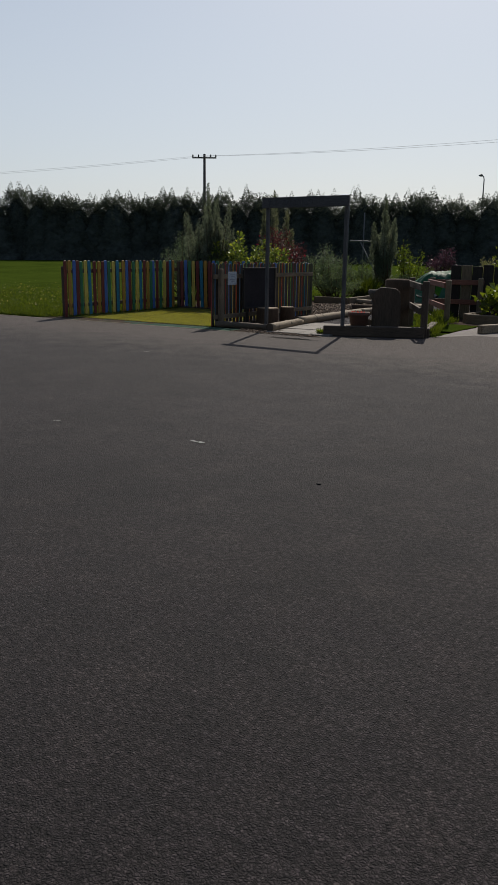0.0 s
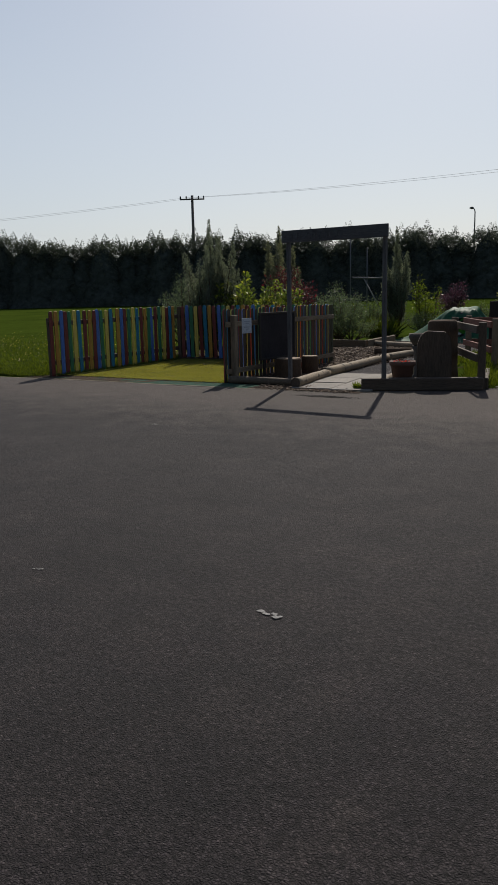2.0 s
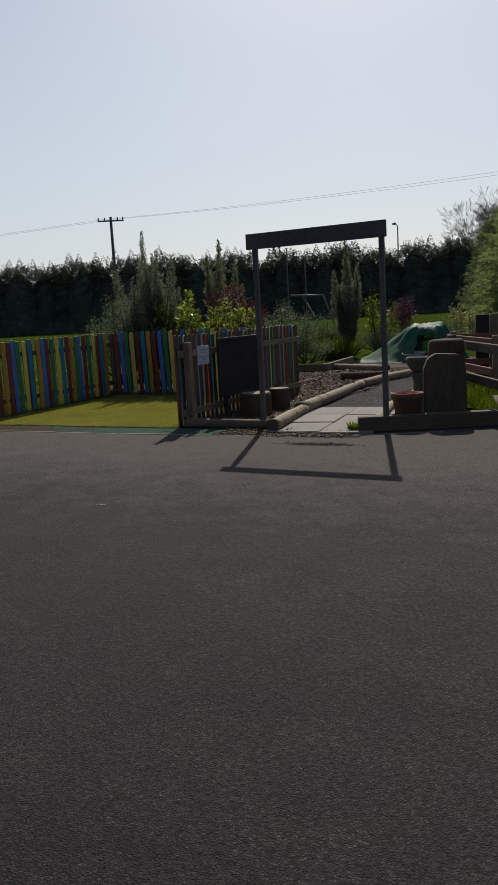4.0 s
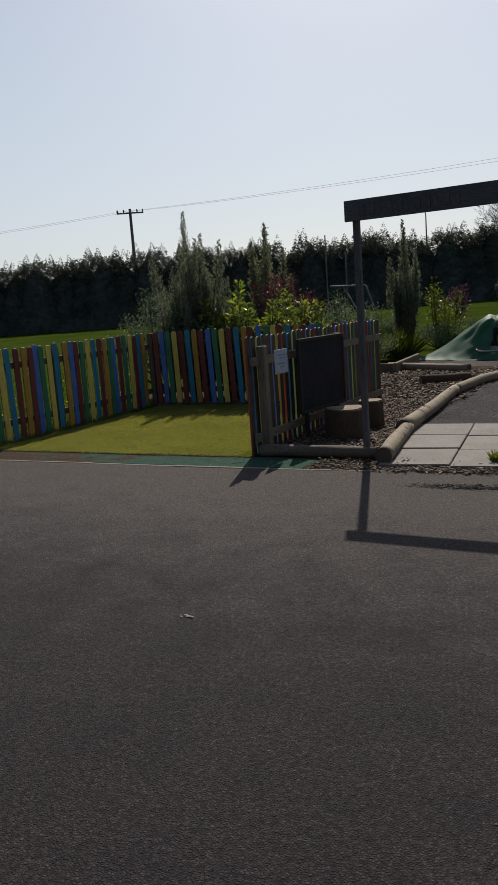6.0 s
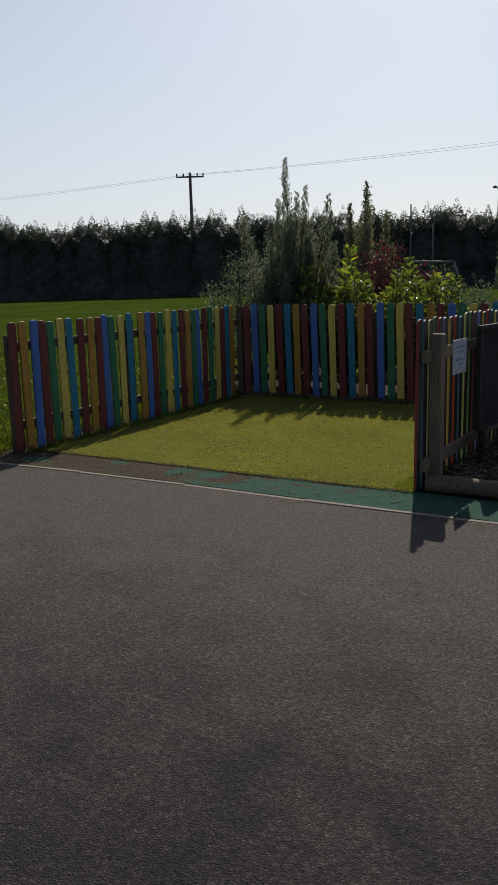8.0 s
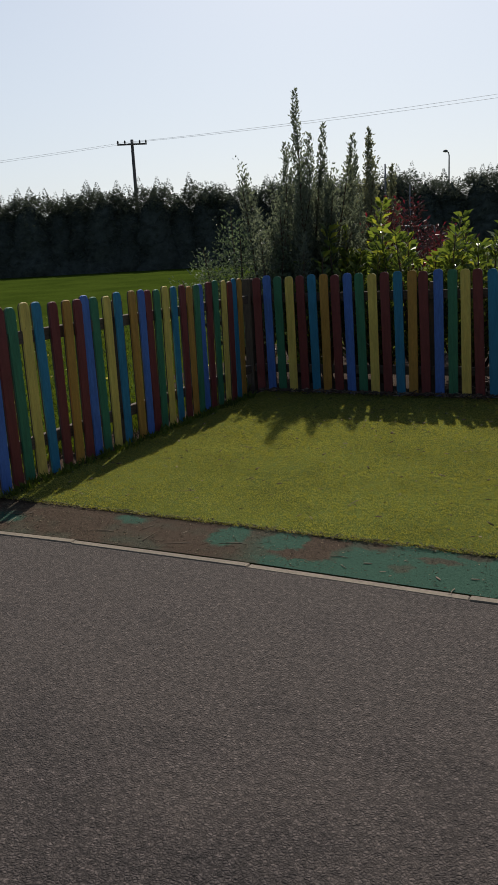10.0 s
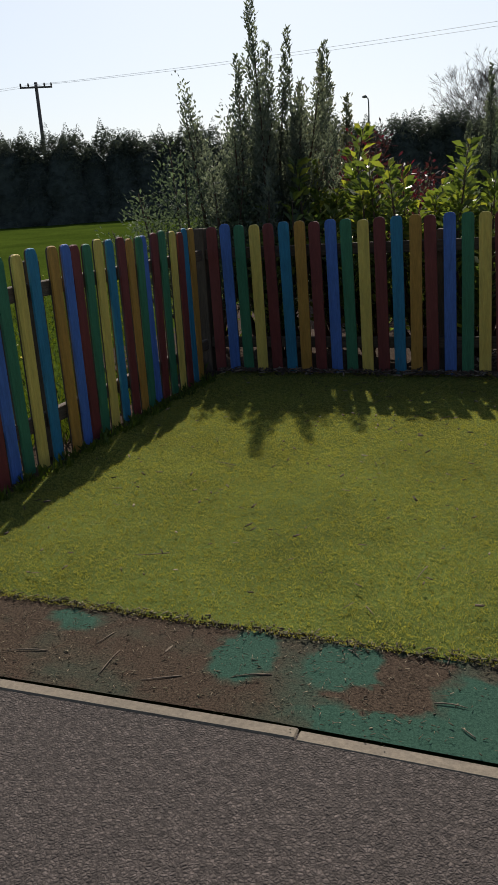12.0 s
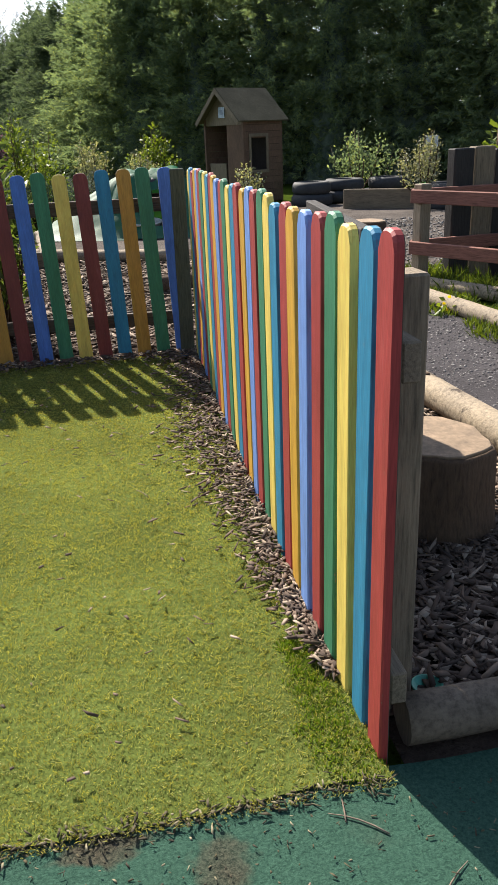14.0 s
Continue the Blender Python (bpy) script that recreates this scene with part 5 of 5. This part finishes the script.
grass_tufts("grass_tufts", "weeds at the end of the sleeper", [(-4.83, 10.62, 0.05), (-4.86, 10.58, 0.04)], 0.13, 60, 5, BRIGHT)
g = np.random.default_rng(17)
n = 60000
yy = 10.4 + 45 * g.uniform(0, 1, n) ** 1.8
xx = -10.6 - (2 + (yy - 9) * 1.1) * g.uniform(0, 1, n)
p = np.stack([xx, yy, np.full(n, -0.03)], axis=1)
far = np.clip((yy - 9) / 20, 0.3, 1.5)
field = tagged(new("lawn"), "short mown grass of the playing field", "grass", kind="stuff")
stuff_mesh("blades", leaves(p, np.stack([g.normal(0, 0.5, n), g.normal(0, 0.5, n), np.ones(n)], axis=1), g.uniform(0.04, 0.08, n), 0.012 + 0.02 * far, g), GRASS, field)
n = 500
yy = 12 + 16 * g.uniform(0, 1, n) ** 1.2
xx = -11.5 - (1 + (yy - 9) * 1.1) * g.uniform(0, 1, n)
daisies = tagged(new("daisies"), "scattered pale daisies and dandelions in the lawn", "flowers", kind="stuff")
stuff_mesh("heads", leaves(np.stack([xx, yy, np.full(n, 0.03)], axis=1), np.stack([g.normal(0, 1, n), g.normal(0, 1, n), np.full(n, 0.2)], axis=1), 0.035, 0.03, g), WHITE_DOTS, daisies)
e = thing("primrose", "small yellow flower beside the path log", "flowers", at=(-5.13, 14.38, 0.02))
stuff_mesh("flower_heads", leaves(0.04 * g.normal(size=(6, 3)) + (0, 0, 0.04), g.normal(size=(6, 3)), 0.03, 0.03, g), GOLD, e)
stuff_mesh("foliage", leaves(0.05 * g.normal(size=(20, 3)) + (0, 0, 0.03), g.normal(size=(20, 3)), 0.06, 0.03, g), BRIGHT, e)


# ---- bare tree, pole, lamp, swing ----
def bare_tree(at, h, seed):
    g = random.Random(seed)
    e = thing("bare_tree", "leafless tree with fine twigs against the sky", "tree", at=at)
    segs_trunk, segs = bmesh.new(), bmesh.new()
    tube([(0, 0, -0.1), (0.1, 0, h * 0.15), (0.05, 0.1, h * 0.3)], [0.15, 0.12, 0.09], 8, bm=segs_trunk)

    def grow(p, d, ln, r, depth):
        q = p + d * ln
        tube([p, p.lerp(q, 0.5) + Vector((g.gauss(0, 1), g.gauss(0, 1), 0)) * ln * 0.04, q], [r, r * 0.8, r * 0.6], 3, bm=segs, caps=False, tidy=False)
        if depth == 0:
            return
        for _ in range(3 if depth > 1 else 4):
            nd = (d + Vector((g.gauss(0, 0.42), g.gauss(0, 0.42), g.gauss(0.12, 0.2)))).normalized()
            grow(q if g.random() < 0.6 else p.lerp(q, g.uniform(0.4, 0.9)), nd, ln * g.uniform(0.58, 0.76), max(0.0065, r * 0.5), depth - 1)

    for k in range(9):
        a = k * 0.7 + g.uniform(-0.3, 0.3)
        grow(Vector((0.05, 0.1, h * (0.12 + 0.025 * k))), Vector((math.cos(a) * (0.25 + 0.05 * k), math.sin(a) * (0.25 + 0.05 * k), 1)).normalized(), h * 0.23, 0.042, 5)
    part("trunk", segs_trunk, BARE, e)
    part("branchwork", segs, BARE, e)


bare_tree((-13.0, 66.3, 0.45), 9.9, 3)
bare_tree((-11.6, 65.1, 0.45), 9.1, 5)

e = thing("utility_pole", "wooden power pole with a crossarm and insulators", "pole", at=(-37.8, 52.9, 0.0), turn=31)
part("pole", tube([(0, 0, 0), (0, 0, 8.75)], [0.14, 0.10], 10), POLE_WOOD, e)
part("crossarm", box((1.9, 0.1, 0.10), (0, -0.15, 8.45), 0.01), POLE_WOOD, e)
for x in (-0.9, -0.45, 0.5, 0.9):
    part("insulator", lathe([(0.03, 0.0), (0.06, 0.05), (0.05, 0.16), (0.02, 0.2)], 8), STONE, e, m=pose(x, -0.15, 8.5))


def cable(a, b, sag, label):
    e = thing("power_line", label, "cable", "power lines", at=a)
    pts = []
    for i in range(25):
        u = i / 24
        p = (Vector(b) - Vector(a)) * u
        p.z -= sag * 4 * u * (1 - u)
        pts.append(p)
    part("cable", tube(pts, 0.007, 5), WIRE, e)


for off in (-0.45, 0.45):
    p = Vector((-37.8, 52.9, 0)) + Vector((0.857, 0.515, 0)) * off
    cable((p.x, p.y, 8.6), (40 + off, 33 + off * 2, 8.4), 1.2, "thin overhead cable running over the trees")
    cable((p.x, p.y, 8.6), (-100, 34 + off * 2, 7.0), 0.7, "thin overhead cable running along the field")

e = thing("street_lamp", "tall street lamp behind the hedge", "lamp", at=(-22.6, 76.0, -0.03), turn=20)
part("pole", tube([(0, 0, 0), (0, 0, 8.1), (-0.05, 0, 8.35), (-0.18, 0, 8.45)], [0.10, 0.05, 0.045, 0.04], 8), METAL, e)
part("lamp_head", tube([(-0.12, 0, 8.46), (-0.28, 0, 8.5), (-0.5, 0, 8.47)], [0.06, 0.13, 0.05], 8), METAL, e)

e = thing("climbing_frame", "thin metal climbing frame on the field", "climbing frame", at=(-13.5, 30.0, -0.03))
for x, h in ((-0.4, 3.5), (0.3, 2.9)):
    part("pole", tube([(x, 0, 0), (x, 0, h)], 0.022, 8), METAL, e)
part("bar", tube([(-0.3, 0, 1.8), (0.95, 0, 1.75)], 0.03, 8), METAL, e)
part("leg", tube([(0.95, 0, 1.75), (1.5, 0.3, 0)], 0.03, 8), METAL, e)
part("brace", tube([(0.15, 0, 1.78), (1.2, 0, 0)], 0.025, 8), METAL, e)


# ---- loose bits on the ground ----
def chips(name, label, spots, size, seed, material=CHIPS, slim=0.3):
    """Split slivers lying at random, each a small uneven block: spots is an array of places."""
    g = np.random.default_rng(seed)
    n = len(spots)
    a = g.uniform(0, 6.28, n)
    e = tagged(new(name), label, "bark", kind="stuff")
    w = unit(np.stack([np.cos(a), np.sin(a), g.normal(0, 0.2, n)], axis=1))
    side = unit(np.cross(np.array([0.0, 0.0, 1.0]) + 0.35 * g.normal(size=(n, 3)), w))
    up = np.cross(w, side)
    ln = (size * g.uniform(0.4, 1.6, n))[:, None]
    wd = (size * slim * g.uniform(0.5, 1.4, n))[:, None]
    th = 0.22 * wd + 0.0006
    corners = []
    for k, (u, v, q) in enumerate(((0, -1, 0), (1, -1, 0), (1, 1, 0), (0, 1, 0), (0, -1, 1), (1, -1, 1), (1, 1, 1), (0, 1, 1))):
        jag = 0.18 * g.normal(size=(n, 1)) if k < 4 else jagged[k - 4]
        if k < 4:
            jagged = [jag] if k == 0 else jagged + [jag]
        corners.append(spots + w * ln * (u + jag) + side * wd * 0.5 * v * (1 + jag) + up * th * q)
    verts = np.stack(corners, axis=1).reshape(-1, 3)
    sides = np.array([(4, 5, 6), (4, 6, 7), (0, 1, 5), (0, 5, 4), (1, 2, 6), (1, 6, 5), (2, 3, 7), (2, 7, 6), (3, 0, 4), (3, 4, 7)])
    faces = (np.arange(n)[:, None, None] * 8 + sides[None]).reshape(-1, 3)
    stuff_mesh("pieces", (verts, faces), material, e)


g = np.random.default_rng(21)


def scatter(n, x0, x1, y0, y1, z):
    return np.stack([g.uniform(x0, x1, n), g.uniform(y0, y1, n), np.full(n, z) + g.uniform(0, 0.012, n)], axis=1)


chips("bark_mulch", "loose bark chips beside the fence", scatter(16000, -6.92, -5.98, 10.75, 14.2, 0.012), 0.042, 1)
n = 9000
yy = 12.2 + 7.5 * g.uniform(0, 1, n) ** 1.3
chips("path_stones", "loose grey stones on the tarmac path", np.stack([g.uniform(-5.95, -5.05, n), yy, np.full(n, 0.013)], axis=1), 0.011, 12, STONES, 0.8)
chips("yard_stones", "loose grey stones of the tyre yard", scatter(4500, -5.3, -1.5, 15.9, 20.5, -0.004), 0.026, 13, STONES, 0.8)
chips("bark_mulch", "bark chips strewn over the gravel", scatter(6000, -8.4, -5.9, 14.2, 18.0, 0.005), 0.06, 2)
sp = scatter(2500, 0, 1, 10.9, 14.02, 0.022)
sp[:, 0] = -7.0 + 0.036 * np.maximum(0, sp[:, 1] - 11.2) - np.abs(g.normal(0, 0.09, len(sp))) * np.clip((sp[:, 1] - 10.7) / 1.2, 0.2, 1.4)
chips("bark_mulch", "bark chips spilled along the foot of the fence", sp, 0.026, 3)
sp = scatter(1500, -10.2, -7.0, 0, 1, 0.03)
sp[:, 1] = 14.0 - np.abs(g.normal(0, 0.07, len(sp)))
chips("bark_mulch", "bark and leaf litter under the pickets", sp, 0.03, 4)
sp = scatter(1400, -10.25, -7.0, 0, 1, 0.006)
sp[:, 1] = 10.578 + g.normal(0, 0.014, len(sp))
chips("leaf_litter", "dark dry litter caught along the turf edge", sp, 0.013, 5, LITTER)
chips("leaf_litter", "dry crumbs on the rubber strip", scatter(1100, -10.4, -6.4, 10.17, 10.55, 0.002), 0.008, 6, LITTER)
chips("leaf_litter", "pale straw caught on the bare soil of the strip", scatter(1500, -10.2, -8.1, 10.2, 10.57, 0.0), 0.011, 17, STRAW, 0.12)
chips("leaf_litter", "dry bits scattered on the turf", scatter(380, -10.1, -7.1, 10.7, 13.8, 0.03), 0.02, 7)
for k in range(26):
    zone = k % 3
    x, y = (g.uniform(-10.0, -6.5), g.uniform(10.2, 10.56)) if zone < 2 else (g.uniform(-9.8, -7.2), g.uniform(10.7, 13.4))
    a, ln = g.uniform(0, 6.28), g.uniform(0.04, 0.13)
    e = thing("twig", "thin dry twig lying on the ground", "twig", "fallen twigs", at=(x, y, 0.007 if zone < 2 else 0.022))
    bend = g.uniform(-0.3, 0.3)
    part("stick", tube([(ln * u * math.cos(a + bend * u), ln * u * math.sin(a + bend * u), 0.0015 * math.sin(3.1 * u)) for u in (0, 0.25, 0.5, 0.75, 1.0)], [0.0018, 0.002, 0.0018, 0.0014, 0.0008], 5), TWIG, e)


def pebble(x, y, r, material, name, label, z=0.0):
    e = thing(name, label, "pebble", "bits on the yard", at=(x, y, z))
    bm = lathe([(r * 0.7, 0.0), (r, r * 0.25), (r * 0.8, r * 0.5), (r * 0.3, r * 0.62)], 9)
    for v in bm.verts:
        v.co.x *= 1 + 0.25 * noise.noise(v.co * 40 + Vector((x, y, 0)))
    part("stone", bm, material, e)


def splash(x, y, length, label, seed):
    """A dried white splash: a thin, ragged, slightly raised patch."""
    e = thing("splash", label, "stain", "bits on the yard", at=(x, y, 0.003))
    q = random.Random(seed)
    for k in range(8):
        bm = bmesh.new()
        cx, r = (k / 7 - 0.5) * length, length * q.uniform(0.06, 0.15)
        cy = q.uniform(-0.2, 0.2) * length
        ring = [bm.verts.new((cx + r * (1 + q.uniform(-0.35, 0.35)) * math.cos(t * 0.57), cy + 0.9 * r * (1 + q.uniform(-0.35, 0.35)) * math.sin(t * 0.57), 0.0)) for t in range(11)]
        top = bm.verts.new((cx, cy, 0.002))
        for i in range(11):
            bm.faces.new((ring[i], ring[(i + 1) % 11], top))
        part("patch", bm, DROPPING, e, m=pose(0, 0, 0.0005 * k, 0, 0, 0))


splash(-2.14, 3.66, 0.105, "dried white bird dropping on the asphalt", 2)
splash(-5.59, 7.25, 0.065, "dried white bird dropping on the asphalt", 3)
splash(-3.4, 3.6, 0.05, "small dried white spot on the asphalt", 4)
pebble(-1.0, 3.25, 0.014, TWIG_DARK, "pebble", "small black lump on the asphalt")
for k in range(40):
    pebble(g.uniform(-9, 1), g.uniform(2, 10), g.uniform(0.003, 0.006), STONE, "pebble", "tiny pale pebble lying on the asphalt")
n = 500
sp = np.stack([-4.95 + g.normal(0, 0.17, n), 9.82 + g.normal(0, 0.035, n), np.full(n, 0.003)], axis=1)
chips("grit", "dark damp grit collected in a dip of the yard", sp, 0.02, 8, TWIG_DARK)
n = 900
chips("bark_mulch", "bark crumbs in front of the log", np.stack([g.uniform(-6.3, -4.8, n), g.uniform(10.2, 10.6, n), np.full(n, 0.01)], axis=1), 0.035, 9)


# ---- larger bits lying on the strip ----
def wood_chip(x, y, ln, turn, label, z=0.006):
    e = thing("wood_chip", label, "wood chip", "bits on the strip", at=(x, y, z), turn=turn)
    bm = bmesh.new()
    outline = [(0, 0.0), (0.15, 0.5), (0.55, 0.62), (0.9, 0.4), (1, 0.05), (0.8, -0.3), (0.4, -0.42), (0.1, -0.3)]
    f = bm.faces.new([bm.verts.new((u * ln, v * ln * 0.2, 0)) for u, v in outline])
    ext = bmesh.ops.extrude_face_region(bm, geom=[f])
    bmesh.ops.translate(bm, vec=(0, 0, ln * 0.05), verts=[v for v in ext["geom"] if isinstance(v, bmesh.types.BMVert)])
    bmesh.ops.recalc_face_normals(bm, faces=bm.faces)
    bmesh.ops.bevel(bm, geom=bm.edges[:], offset=ln * 0.02, segments=1, affect='EDGES')
    part("sliver", bm, TWIG, e)


for x, y, ln, turn in ((-7.99, 10.335, 0.039, 12), (-7.84, 10.41, 0.025, 60), (-7.55, 10.32, 0.036, 10), (-7.9, 10.27, 0.03, 25), (-7.68, 10.3, 0.04, -50), (-8.9, 10.4, 0.04, 80)):
    wood_chip(x, y, ln, turn, "brown splinter of wood on the rubber strip")
